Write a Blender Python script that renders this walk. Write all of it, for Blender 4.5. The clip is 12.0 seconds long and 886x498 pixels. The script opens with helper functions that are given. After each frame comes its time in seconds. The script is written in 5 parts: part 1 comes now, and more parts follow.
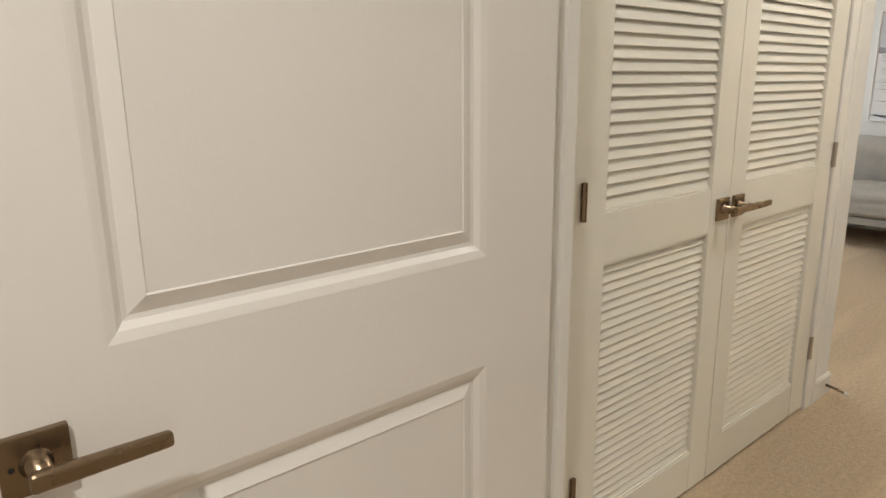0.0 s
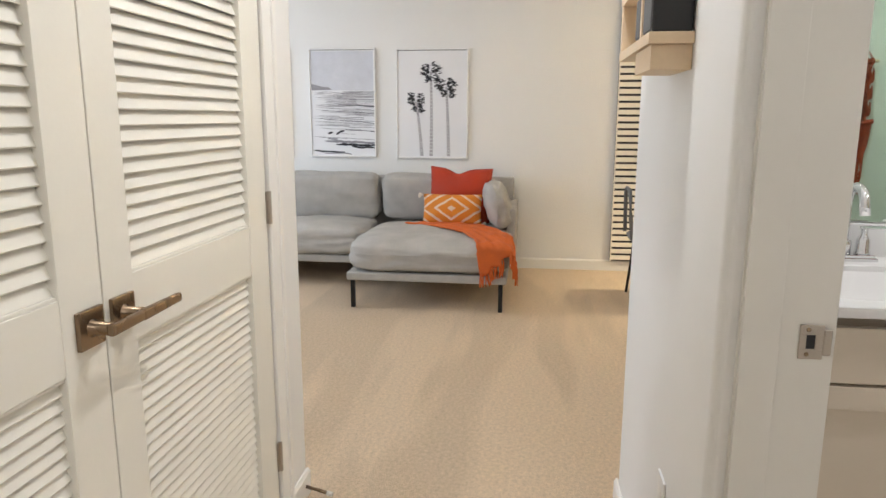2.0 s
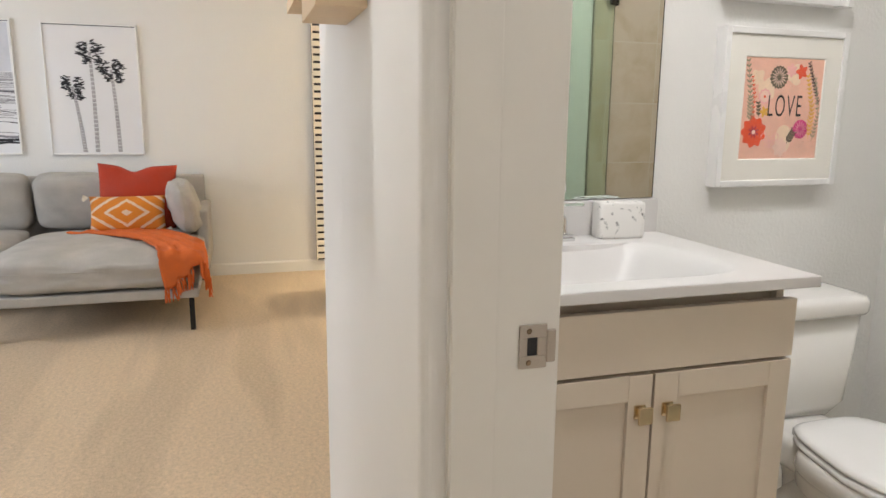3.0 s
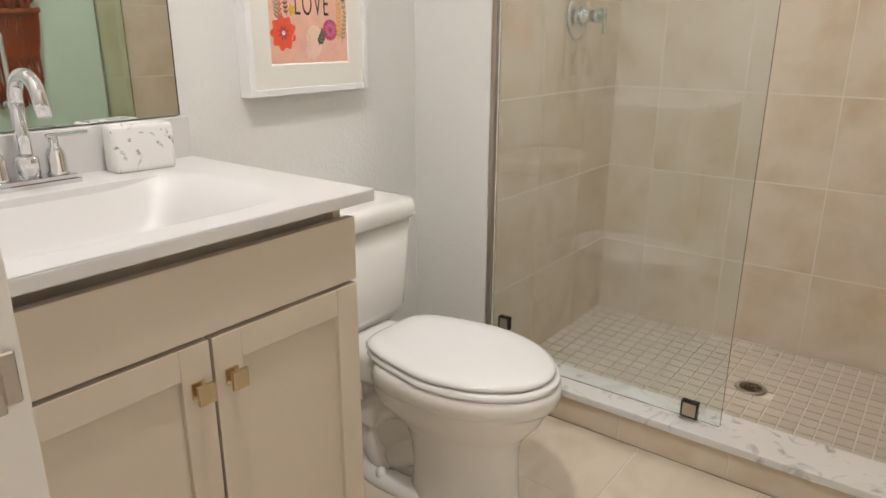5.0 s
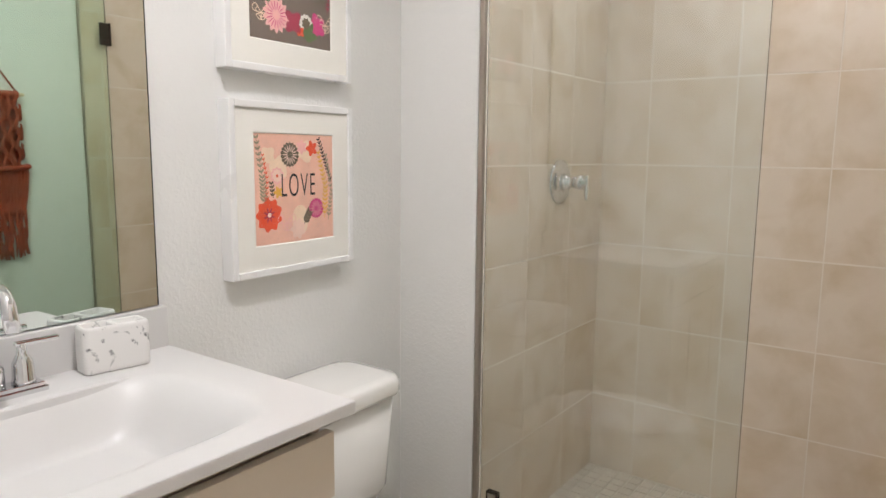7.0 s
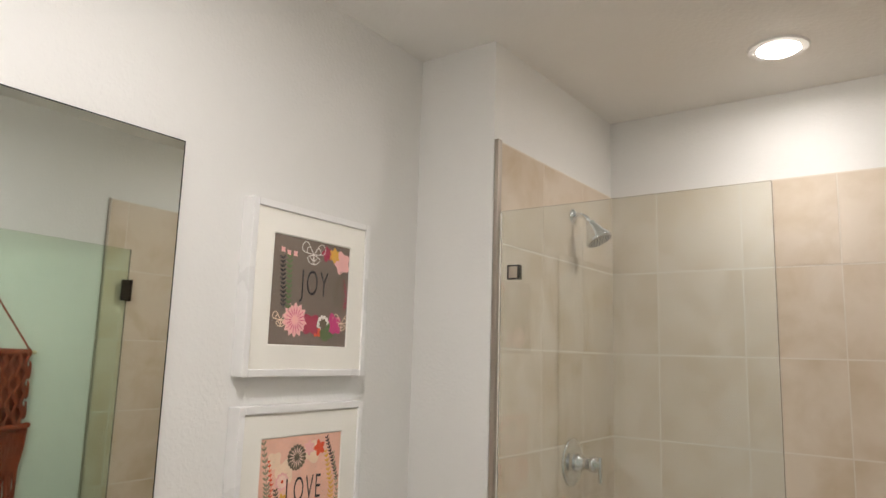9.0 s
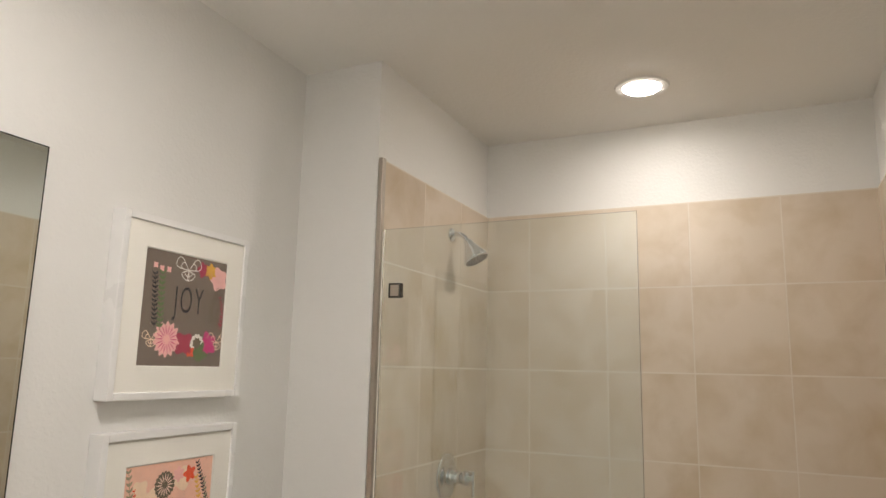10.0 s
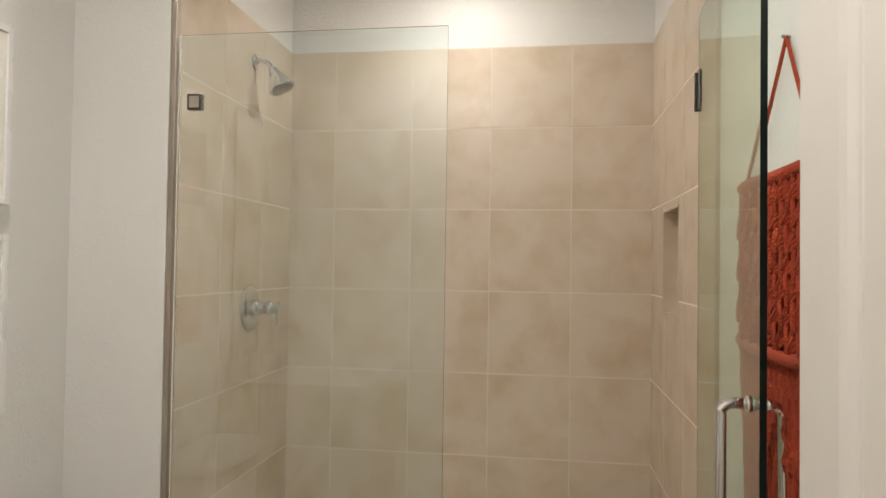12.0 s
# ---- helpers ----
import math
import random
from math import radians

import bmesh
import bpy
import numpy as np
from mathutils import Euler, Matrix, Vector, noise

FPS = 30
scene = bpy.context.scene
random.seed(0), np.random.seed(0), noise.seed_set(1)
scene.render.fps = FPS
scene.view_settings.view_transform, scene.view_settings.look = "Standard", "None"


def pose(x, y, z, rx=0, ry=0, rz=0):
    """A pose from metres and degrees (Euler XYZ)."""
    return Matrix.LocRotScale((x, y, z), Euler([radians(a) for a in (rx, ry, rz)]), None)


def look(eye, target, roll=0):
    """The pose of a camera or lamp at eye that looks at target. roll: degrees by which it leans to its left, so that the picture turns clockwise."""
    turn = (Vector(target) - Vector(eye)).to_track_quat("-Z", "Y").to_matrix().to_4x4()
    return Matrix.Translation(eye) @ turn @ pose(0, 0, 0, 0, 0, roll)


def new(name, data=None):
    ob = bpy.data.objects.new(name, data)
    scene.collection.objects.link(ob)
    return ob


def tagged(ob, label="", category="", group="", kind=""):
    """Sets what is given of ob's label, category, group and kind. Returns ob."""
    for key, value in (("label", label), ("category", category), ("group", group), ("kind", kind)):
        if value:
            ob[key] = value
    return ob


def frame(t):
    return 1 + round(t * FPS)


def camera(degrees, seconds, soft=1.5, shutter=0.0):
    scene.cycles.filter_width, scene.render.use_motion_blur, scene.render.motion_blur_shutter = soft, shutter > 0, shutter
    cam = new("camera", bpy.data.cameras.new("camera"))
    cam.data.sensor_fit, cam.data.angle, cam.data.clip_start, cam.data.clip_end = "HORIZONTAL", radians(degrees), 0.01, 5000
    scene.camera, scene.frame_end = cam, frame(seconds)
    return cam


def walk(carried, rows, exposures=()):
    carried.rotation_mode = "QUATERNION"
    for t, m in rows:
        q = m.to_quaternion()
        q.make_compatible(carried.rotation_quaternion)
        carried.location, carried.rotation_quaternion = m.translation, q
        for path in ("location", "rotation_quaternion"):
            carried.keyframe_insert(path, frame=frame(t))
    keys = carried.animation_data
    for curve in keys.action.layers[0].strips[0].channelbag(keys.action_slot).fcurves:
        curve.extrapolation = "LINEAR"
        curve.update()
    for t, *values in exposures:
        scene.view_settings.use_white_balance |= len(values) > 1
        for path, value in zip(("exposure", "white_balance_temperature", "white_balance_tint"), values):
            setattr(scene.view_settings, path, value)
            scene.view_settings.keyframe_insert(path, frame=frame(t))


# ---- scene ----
cam = camera(65.9, 12.0)
PATH = [
    (0, (-0.033, -0.167, 1.295), (1.238, 1.303, 0.822), -0.6),
    (0.5, (0.141, -0.009, 1.301), (1.701, 1.162, 0.858), -0.4),
    (1, (0.337, 0.068, 1.313), (2.122, 0.872, 0.904), -0.1),
    (1.2, (0.464, 0.052, 1.316), (2.294, 0.743, 0.901), -0.1),
    (1.5, (0.626, 0.079, 1.293), (2.526, 0.571, 0.907), 0.0),
    (2, (0.871, 0.066, 1.275), (2.819, 0.315, 0.896), 0.2),
    (2.5, (1.082, 0.031, 1.252), (3.043, -0.063, 0.873), 0.3),
    (3, (1.239, -0.045, 1.201), (3.122, -0.608, 0.828), 0.5),
    (3.5, (1.325, -0.148, 1.168), (3.036, -1.116, 0.797), -0.0),
    (3.7, (1.35, -0.192, 1.146), (2.966, -1.308, 0.771), 0.0),
    (5.3, (1.463, -0.247, 1.183), (2.58, -1.788, 0.569), 0.4),
    (5.5, (1.467, -0.251, 1.194), (2.579, -1.796, 0.58), 0.4),
    (6, (1.483, -0.275, 1.249), (2.589, -1.827, 0.643), 0.5),
    (6.5, (1.492, -0.295, 1.294), (2.627, -1.879, 0.843), 0.5),
    (7, (1.498, -0.304, 1.334), (2.659, -1.908, 1.056), 0.6),
    (7.5, (1.513, -0.298, 1.399), (2.685, -1.916, 1.299), 0.5),
    (7.7, (1.514, -0.307, 1.43), (2.695, -1.921, 1.398), 0.5),
    (9.3, (1.538, -0.278, 1.611), (2.683, -1.881, 1.957), 1.2),
    (9.5, (1.549, -0.26, 1.617), (2.633, -1.905, 1.963), 1.4),
    (10, (1.55, -0.259, 1.614), (2.397, -2.037, 1.959), 1.3),
    (10.5, (1.533, -0.274, 1.6), (2.1, -2.161, 1.942), 1.2),
    (11, (1.546, -0.286, 1.549), (1.923, -2.22, 1.891), 1.0),
    (11.5, (1.579, -0.278, 1.473), (1.883, -2.234, 1.758), 0.7),
    (12, (1.589, -0.268, 1.395), (1.88, -2.246, 1.443), 0.8),
]
walk(cam, [(t, look(eye, target, roll)) for t, eye, target, roll in PATH],
     [(0, -0.24, 6450, 10), (0.5, -0.25, 6350, 11), (1.0, -0.22, 6350, 11), (1.5, 0.05, 5850, 10), (2.5, 0.2, 5850, 12), (3.7, 0.2, 6250, 12), (5.5, 0.30, 6200, 14),
      (6.5, 0.26, 6050, 14), (7.5, 0.18, 5900, 14), (9.5, -0.23, 6400, 13), (11.0, -0.27, 6550, 13), (12.0, -0.08, 6500, 12)])

# ---- light ----
world = bpy.data.worlds.new("world")
scene.world = world
world.use_nodes = True
wn = world.node_tree.nodes
sky = wn.new("ShaderNodeTexSky")
sky.sky_type, sky.sun_disc, sky.sun_elevation, sky.sun_rotation = "NISHITA", False, radians(40), radians(20)
world.node_tree.links.new(sky.outputs[0], wn["Background"].inputs[0])
wn["Background"].inputs[1].default_value = 0.1


def area(name, m, sx, sy, watts, colour, round_lamp=False):
    d = bpy.data.lights.new(name, "AREA")
    d.shape = "DISK" if round_lamp else "RECTANGLE"
    d.size, d.energy, d.color = sx, watts, colour
    if not round_lamp:
        d.size_y = sy
    d.spread = radians(176 if round_lamp else 180)
    ob = new(name, d)
    ob.matrix_world = m
    return ob


WARM, DAY = (1.0, 0.955, 0.895), (0.90, 0.95, 1.0)
CEIL = 2.59
# recessed ceiling lamps: seen over the shower; unseen over the bathroom floor, in the entry room, hall and living room
# Entry and living room lamps are added only to brighten those rooms.
DOWNLIGHTS_AND_FILL = [(1.90, -2.56, 3.0), (2.06, -0.80, 11.5), (-0.5, -0.3, 29), (2.4, 0.06, 12.6), (5.0, 0.6, 3), (5.0, 2.6, 2)]
for dx, dy, watts in DOWNLIGHTS_AND_FILL:
    area("downlight_and_fill_lamp", pose(dx, dy, CEIL - 0.026), 0.11, 0.11, watts, WARM, True)
# daylight through the living room window
area("window_daylight", pose(4.8, 3.93, 1.45, -90), 2.2, 1.5, 45, DAY)
# shaded floor lamp in the living room's corner
pl = bpy.data.lights.new("floor_lamp_bulb", "POINT")
pl.energy, pl.color, pl.shadow_soft_size = 72, (1.0, 0.83, 0.55), 0.06
new("floor_lamp_bulb", pl).location = (5.95, -1.55, 1.46)


# ---- materials ----
def mat(name, colour, rough=0.5, metal=0.0, vary=0.06, scale=6.0, fine=90.0, bump=0.0, bump_scale=120.0, coat=0.0, per_piece=0.0, island=False):
    m = bpy.data.materials.new(name)
    m.use_nodes = True
    n, l = m.node_tree.nodes, m.node_tree.links
    b = n["Principled BSDF"]
    b.inputs["Roughness"].default_value, b.inputs["Metallic"].default_value = rough, metal
    b.inputs["Coat Weight"].default_value = coat
    tc = n.new("ShaderNodeTexCoord")
    big, small = n.new("ShaderNodeTexNoise"), n.new("ShaderNodeTexNoise")
    big.inputs["Scale"].default_value, small.inputs["Scale"].default_value = scale, fine
    big.inputs["Detail"].default_value, small.inputs["Detail"].default_value = 4, 3
    for t in (big, small):
        l.new(tc.outputs["Object"], t.inputs["Vector"])
    mix = n.new("ShaderNodeMath")
    mix.operation = "MULTIPLY_ADD"
    mix.inputs[1].default_value = 0.4
    l.new(small.outputs["Fac"], mix.inputs[0])
    l.new(big.outputs["Fac"], mix.inputs[2])
    ramp = n.new("ShaderNodeMapRange")
    ramp.inputs["From Min"].default_value, ramp.inputs["From Max"].default_value = 0.3, 1.1
    ramp.inputs["To Min"].default_value, ramp.inputs["To Max"].default_value = 1 - vary, 1 + vary
    l.new(mix.outputs[0], ramp.inputs["Value"])
    value = ramp.outputs[0]
    if per_piece:
        src = n.new("ShaderNodeNewGeometry").outputs["Random Per Island"] if island else n.new("ShaderNodeObjectInfo").outputs["Random"]
        pr = n.new("ShaderNodeMapRange")
        pr.inputs["To Min"].default_value, pr.inputs["To Max"].default_value = 1 - per_piece, 1 + per_piece
        l.new(src, pr.inputs["Value"])
        mu = n.new("ShaderNodeMath")
        mu.operation = "MULTIPLY"
        l.new(value, mu.inputs[0])
        l.new(pr.outputs[0], mu.inputs[1])
        value = mu.outputs[0]
    sc = n.new("ShaderNodeVectorMath")
    sc.operation = "SCALE"
    sc.inputs[0].default_value = colour[:3]
    l.new(value, sc.inputs["Scale"])
    l.new(sc.outputs[0], b.inputs["Base Color"])
    rr = n.new("ShaderNodeMapRange")
    rr.inputs["From Min"].default_value, rr.inputs["From Max"].default_value = 0.3, 0.7
    rr.inputs["To Min"].default_value, rr.inputs["To Max"].default_value = max(0.02, rough * 0.85), min(1, rough * 1.15)
    l.new(big.outputs["Fac"], rr.inputs["Value"])
    l.new(rr.outputs[0], b.inputs["Roughness"])
    if bump:
        bt = n.new("ShaderNodeTexNoise")
        bt.inputs["Scale"].default_value, bt.inputs["Detail"].default_value = bump_scale, 3
        l.new(tc.outputs["Object"], bt.inputs["Vector"])
        bp = n.new("ShaderNodeBump")
        bp.inputs["Strength"].default_value, bp.inputs["Distance"].default_value = bump, 0.004
        l.new(bt.outputs["Fac"], bp.inputs["Height"])
        l.new(bp.outputs[0], b.inputs["Normal"])
    return m


def veined(name, base, vein, scale, rough, lo, hi, distort=2.0, bump=0.0):
    """Two-tone stone or tile: soft cloudy veins of one colour through another."""
    m = mat(name, base, rough, vary=0.015)
    n, l = m.node_tree.nodes, m.node_tree.links
    b = n["Principled BSDF"]
    old = b.inputs["Base Color"].links[0].from_socket
    l.remove(b.inputs["Roughness"].links[0])
    tc = n["Texture Coordinate"]
    info = n.new("ShaderNodeObjectInfo")
    off = n.new("ShaderNodeVectorMath")
    off.operation = "MULTIPLY_ADD"
    off.inputs[1].default_value = (13.0, 7.0, 19.0)
    l.new(info.outputs["Random"], off.inputs[0])
    l.new(n.new("ShaderNodeNewGeometry").outputs["Position"], off.inputs[2])
    for q in [x.to_node for x in list(tc.outputs["Object"].links)]:
        l.new(off.outputs[0], q.inputs["Vector"])
    t = n.new("ShaderNodeTexNoise")
    t.inputs["Scale"].default_value, t.inputs["Detail"].default_value, t.inputs["Distortion"].default_value = scale, 7, distort
    l.new(off.outputs[0], t.inputs["Vector"])
    f = n.new("ShaderNodeMapRange")
    f.inputs["From Min"].default_value, f.inputs["From Max"].default_value = lo, hi
    l.new(t.outputs["Fac"], f.inputs["Value"])
    mx = n.new("ShaderNodeMix")
    mx.data_type = "RGBA"
    l.new(f.outputs[0], mx.inputs["Factor"])
    l.new(old, mx.inputs["A"])
    mx.inputs["B"].default_value = (*vein, 1)
    l.new(mx.outputs["Result"], b.inputs["Base Color"])
    return m


WALL = mat("wall_paint", (0.80, 0.79, 0.76), 0.55, vary=0.02, scale=1.5, fine=30, bump=0.15, bump_scale=85)
_n, _l = WALL.node_tree.nodes, WALL.node_tree.links
_kd = _n.new("ShaderNodeMapRange")
_kd.interpolation_type = "SMOOTHSTEP"
_kd.inputs["From Min"].default_value, _kd.inputs["From Max"].default_value = 0.46, 0.62
_l.new(_n["Bump"].inputs["Height"].links[0].from_socket, _kd.inputs["Value"])
_l.new(_kd.outputs[0], _n["Bump"].inputs["Height"])
HALLWALL = mat("hall_wall_paint", (0.80, 0.79, 0.77), 0.6, vary=0.02, scale=1.5, fine=30, bump=0.05, bump_scale=110)
CEILING = mat("ceiling_paint", (0.85, 0.83, 0.79), 0.7, vary=0.02, bump=0.35, bump_scale=70)
TRIM = mat("trim_paint", (0.82, 0.80, 0.75), 0.32, vary=0.02, fine=40, bump=0.05, bump_scale=60)
DOOR = mat("door_paint", (0.80, 0.765, 0.72), 0.35, vary=0.025, scale=3, fine=60, bump=0.06, bump_scale=160)
LOUVRE = mat("louvre_paint", (0.775, 0.745, 0.66), 0.38, vary=0.03, bump=0.05, per_piece=0.02)
BRONZE = mat("brushed_bronze", (0.25, 0.18, 0.115), 0.28, 0.9, vary=0.15, scale=15, fine=250)
NICKEL = mat("satin_nickel", (0.46, 0.41, 0.35), 0.35, 0.9, vary=0.1, fine=200)
DARKCHROME = mat("dark_chrome", (0.09, 0.085, 0.08), 0.12, 1.0, vary=0.03)
CHROME = mat("chrome", (0.74, 0.74, 0.75), 0.03, 1.0, vary=0.01)
BRASS = mat("champagne_brass", (0.66, 0.53, 0.34), 0.22, 1.0, vary=0.05)
CARPET = mat("carpet_pile", (0.68, 0.53, 0.36), 0.95, vary=0.5, scale=60, fine=260, bump=1.0, bump_scale=190)
CARPET.node_tree.nodes["Bump"].inputs["Distance"].default_value = 0.012
_n, _l = CARPET.node_tree.nodes, CARPET.node_tree.links
_n["Noise Texture"].inputs["Detail"].default_value, _n["Noise Texture"].inputs["Roughness"].default_value = 8, 0.8
_map = _n.new("ShaderNodeMapping")
_map.inputs["Rotation"].default_value, _map.inputs["Scale"].default_value = (0, 0, radians(-9)), (0.28, 1.9, 1)
_l.new(_n["Texture Coordinate"].outputs["Object"], _map.inputs["Vector"])
_st = _n.new("ShaderNodeTexNoise")
_st.inputs["Scale"].default_value, _st.inputs["Detail"].default_value = 1.5, 2
_l.new(_map.outputs[0], _st.inputs["Vector"])
_rp = _n.new("ShaderNodeMapRange")
_rp.inputs["From Min"].default_value, _rp.inputs["From Max"].default_value, _rp.inputs["To Min"].default_value, _rp.inputs["To Max"].default_value = 0.46, 0.54, 0.92, 1.05
_l.new(_st.outputs["Fac"], _rp.inputs["Value"])
_vm = _n.new("ShaderNodeVectorMath")
_vm.operation = "SCALE"
_pb = _n["Principled BSDF"]
_l.new(_pb.inputs["Base Color"].links[0].from_socket, _vm.inputs[0])
_l.new(_rp.outputs[0], _vm.inputs["Scale"])
_l.new(_vm.outputs[0], _pb.inputs["Base Color"])
VANITY = mat("vanity_taupe_paint", (0.66, 0.575, 0.465), 0.42, vary=0.025, scale=4, fine=80, bump=0.03)
QUARTZ = mat("cultured_marble_white", (0.69, 0.67, 0.65), 0.34, vary=0.015)
PORCELAIN = mat("white_porcelain", (0.84, 0.82, 0.78), 0.12, vary=0.01, coat=0.5)
SEAT = mat("white_seat_plastic", (0.86, 0.85, 0.83), 0.18, vary=0.01)
TILE = veined("beige_shower_tile", (0.70, 0.60, 0.485), (0.565, 0.445, 0.30), 6.0, 0.25, 0.42, 0.80, 0.3)
FLOORTILE = veined("beige_floor_tile", (0.70, 0.61, 0.49), (0.58, 0.48, 0.36), 3.0, 0.13, 0.42, 0.75, 1.4)
MOSAIC = mat("mosaic_tile", (0.55, 0.49, 0.405), 0.32, vary=0.06, per_piece=0.05)
MOSAIC_FAR = mat("mosaic_tile_far", (0.55, 0.49, 0.405), 0.32, vary=0.06, per_piece=0.05, island=True)
GROUT = mat("grout_pale", (0.74, 0.69, 0.60), 0.85, vary=0.06)
GROUT_TILE = mat("grout_beige", (0.70, 0.625, 0.53), 0.85, vary=0.08)
MARBLE = veined("grey_veined_marble", (0.74, 0.72, 0.69), (0.40, 0.38, 0.37), 7.0, 0.2, 0.55, 0.72, 3.0)
FRAME = mat("white_frame_lacquer", (0.84, 0.83, 0.81), 0.3, vary=0.015)
MAT_BOARD = mat("cream_mat_board", (0.78, 0.75, 0.67), 0.9, vary=0.02)
FABRIC = mat("grey_woven_fabric", (0.42, 0.40, 0.365), 0.95, vary=0.22, scale=7, fine=230, bump=0.5, bump_scale=420)
FABRIC_DARK = mat("dark_grey_fabric", (0.15, 0.15, 0.15), 0.95, vary=0.12, fine=240, bump=0.4, bump_scale=380)
BLACK_METAL = mat("black_metal", (0.02, 0.02, 0.02), 0.45, 0.6)
BLACK = mat("black_plastic", (0.012, 0.012, 0.013), 0.5)
RED = mat("rust_red_velvet", (0.40, 0.040, 0.012), 0.85, vary=0.15, scale=7, bump=0.2)
ORANGE = mat("orange_cotton", (0.62, 0.20, 0.025), 0.9, vary=0.14, fine=200, bump=0.5, bump_scale=300)
THROW = mat("orange_knit", (0.58, 0.125, 0.02), 0.95, vary=0.2, scale=9, fine=180, bump=0.9, bump_scale=200)
OFFWHITE = mat("offwhite_tassel", (0.76, 0.70, 0.60), 0.95, vary=0.1)
PINE = mat("pale_pine", (0.72, 0.56, 0.37), 0.5, vary=0.1, scale=9, fine=70, bump=0.05)
MACRAME = mat("rust_cotton_cord", (0.37, 0.046, 0.013), 0.95, vary=0.28, scale=14, fine=220, bump=1.0, bump_scale=260)
PLASTIC = mat("white_plate_plastic", (0.80, 0.79, 0.76), 0.35)
RUBBER = mat("pale_rubber", (0.7, 0.68, 0.62), 0.7)
PRINT = mat("print_paper_white", (0.80, 0.80, 0.81), 0.75, vary=0.02)
INK = mat("print_ink_black", (0.03, 0.03, 0.035), 0.8, vary=0.3, scale=30)
SHADE = mat("lamp_shade_linen", (0.75, 0.66, 0.5), 0.9)
_n, _l = SHADE.node_tree.nodes, SHADE.node_tree.links
_tr, _mx = _n.new("ShaderNodeBsdfTranslucent"), _n.new("ShaderNodeMixShader")
_tr.inputs["Color"].default_value = (0.85, 0.70, 0.45, 1)
_mx.inputs[0].default_value = 0.6
_l.new(_n["Principled BSDF"].outputs[0], _mx.inputs[1])
_l.new(_tr.outputs[0], _mx.inputs[2])
_l.new(_mx.outputs[0], _n["Material Output"].inputs["Surface"])
ROOMWALL = mat("plain_room_paint", (0.78, 0.75, 0.69), 0.6, vary=0.02, bump=0.3, bump_scale=80)


def glass(name, colour, rough=0.0, ior=1.5):
    m = bpy.data.materials.new(name)
    m.use_nodes = True
    b = m.node_tree.nodes["Principled BSDF"]
    b.inputs["Base Color"].default_value = (*colour, 1)
    b.inputs["Transmission Weight"].default_value, b.inputs["Roughness"].default_value, b.inputs["IOR"].default_value = 1.0, rough, ior
    return m


def emit(name, colour, power):
    m = bpy.data.materials.new(name)
    m.use_nodes = True
    b = m.node_tree.nodes["Principled BSDF"]
    b.inputs["Emission Color"].default_value, b.inputs["Emission Strength"].default_value = (*colour, 1), power
    return m


GLASS = glass("green_tinted_glass", (0.89, 0.955, 0.955), 0.0, 1.6)
# Same glass as the fixed panel; extra green put in for the slanting view.
GLASS_DOOR = glass("door_glass_slant_tint", (0.80, 0.905, 0.79), 0.0, 1.46)
GLASS_EDGE = mat("dark_glass_edge", (0.012, 0.018, 0.016), 0.15)
PICGLASS = glass("picture_glass", (1, 1, 1))
# Plain picture glass; the low IOR only weakens its reflections over the prints.
FRAMEGLASS = glass("low_ior_picture_glass", (1, 1, 1), 0.0, 1.2)
MIRROR = mat("silvered_mirror", (0.78, 0.835, 0.80), 0.015, 1.0, vary=0.004)
LAMPFACE = emit("lamp_diffuser_lit", (1.0, 0.93, 0.82), 60.0)


# ---- building helpers ----
def obj(name, bm, material, parent=None, label="", smooth=False):
    me = bpy.data.meshes.new(name)
    bm.normal_update()
    if smooth:
        for f in bm.faces:
            f.smooth = True
    bm.to_mesh(me)
    bm.free()
    for mt in material if isinstance(material, (list, tuple)) else [material]:
        me.materials.append(mt)
    ob = new(name, me)
    if parent:
        ob.parent = parent
    if label:
        ob["label"] = label
    return ob


def part(name, bm, material, parent, label="", smooth=False):
    return obj(name, bm, material, parent, label, smooth)


def thing(name, label, category, at=(0, 0, 0), rz=0, group="", kind=""):
    e = new(name)
    e.empty_display_size = 0.05
    e.matrix_world = pose(*at, 0, 0, rz)
    return tagged(e, label, category, group, kind)


def box(x0, y0, z0, x1, y1, z1, bev=0.0, seg=2, bm=None):
    b = bmesh.new()
    bmesh.ops.create_cube(b, size=1)
    s = (abs(x1 - x0), abs(y1 - y0), abs(z1 - z0))
    bmesh.ops.scale(b, vec=s, verts=b.verts)
    bmesh.ops.translate(b, vec=((x0 + x1) / 2, (y0 + y1) / 2, (z0 + z1) / 2), verts=b.verts)
    if bev:
        bmesh.ops.bevel(b, geom=b.edges[:], offset=min(bev, min(s) * 0.45), segments=seg, profile=0.6, affect="EDGES")
    return join(bm, b) if bm else b


def join(bm, b, m=None):
    if m:
        b.transform(m)
    tmp = bpy.data.meshes.new("tmp")
    b.to_mesh(tmp)
    b.free()
    bm.from_mesh(tmp)
    bpy.data.meshes.remove(tmp)
    return bm


def lathe(profile, steps=32, m=None):
    """Turned shape round z from (radius, height) pairs."""
    b = bmesh.new()
    rings = []
    for r, z in profile:
        rings.append([b.verts.new((max(r, 1e-4) * math.cos(2 * math.pi * i / steps), max(r, 1e-4) * math.sin(2 * math.pi * i / steps), z)) for i in range(steps)])
    for a, c in zip(rings, rings[1:]):
        for i in range(steps):
            b.faces.new((a[i], a[(i + 1) % steps], c[(i + 1) % steps], c[i]))
    b.faces.new(list(reversed(rings[0])))
    b.faces.new(rings[-1])
    if m:
        b.transform(m)
    return b


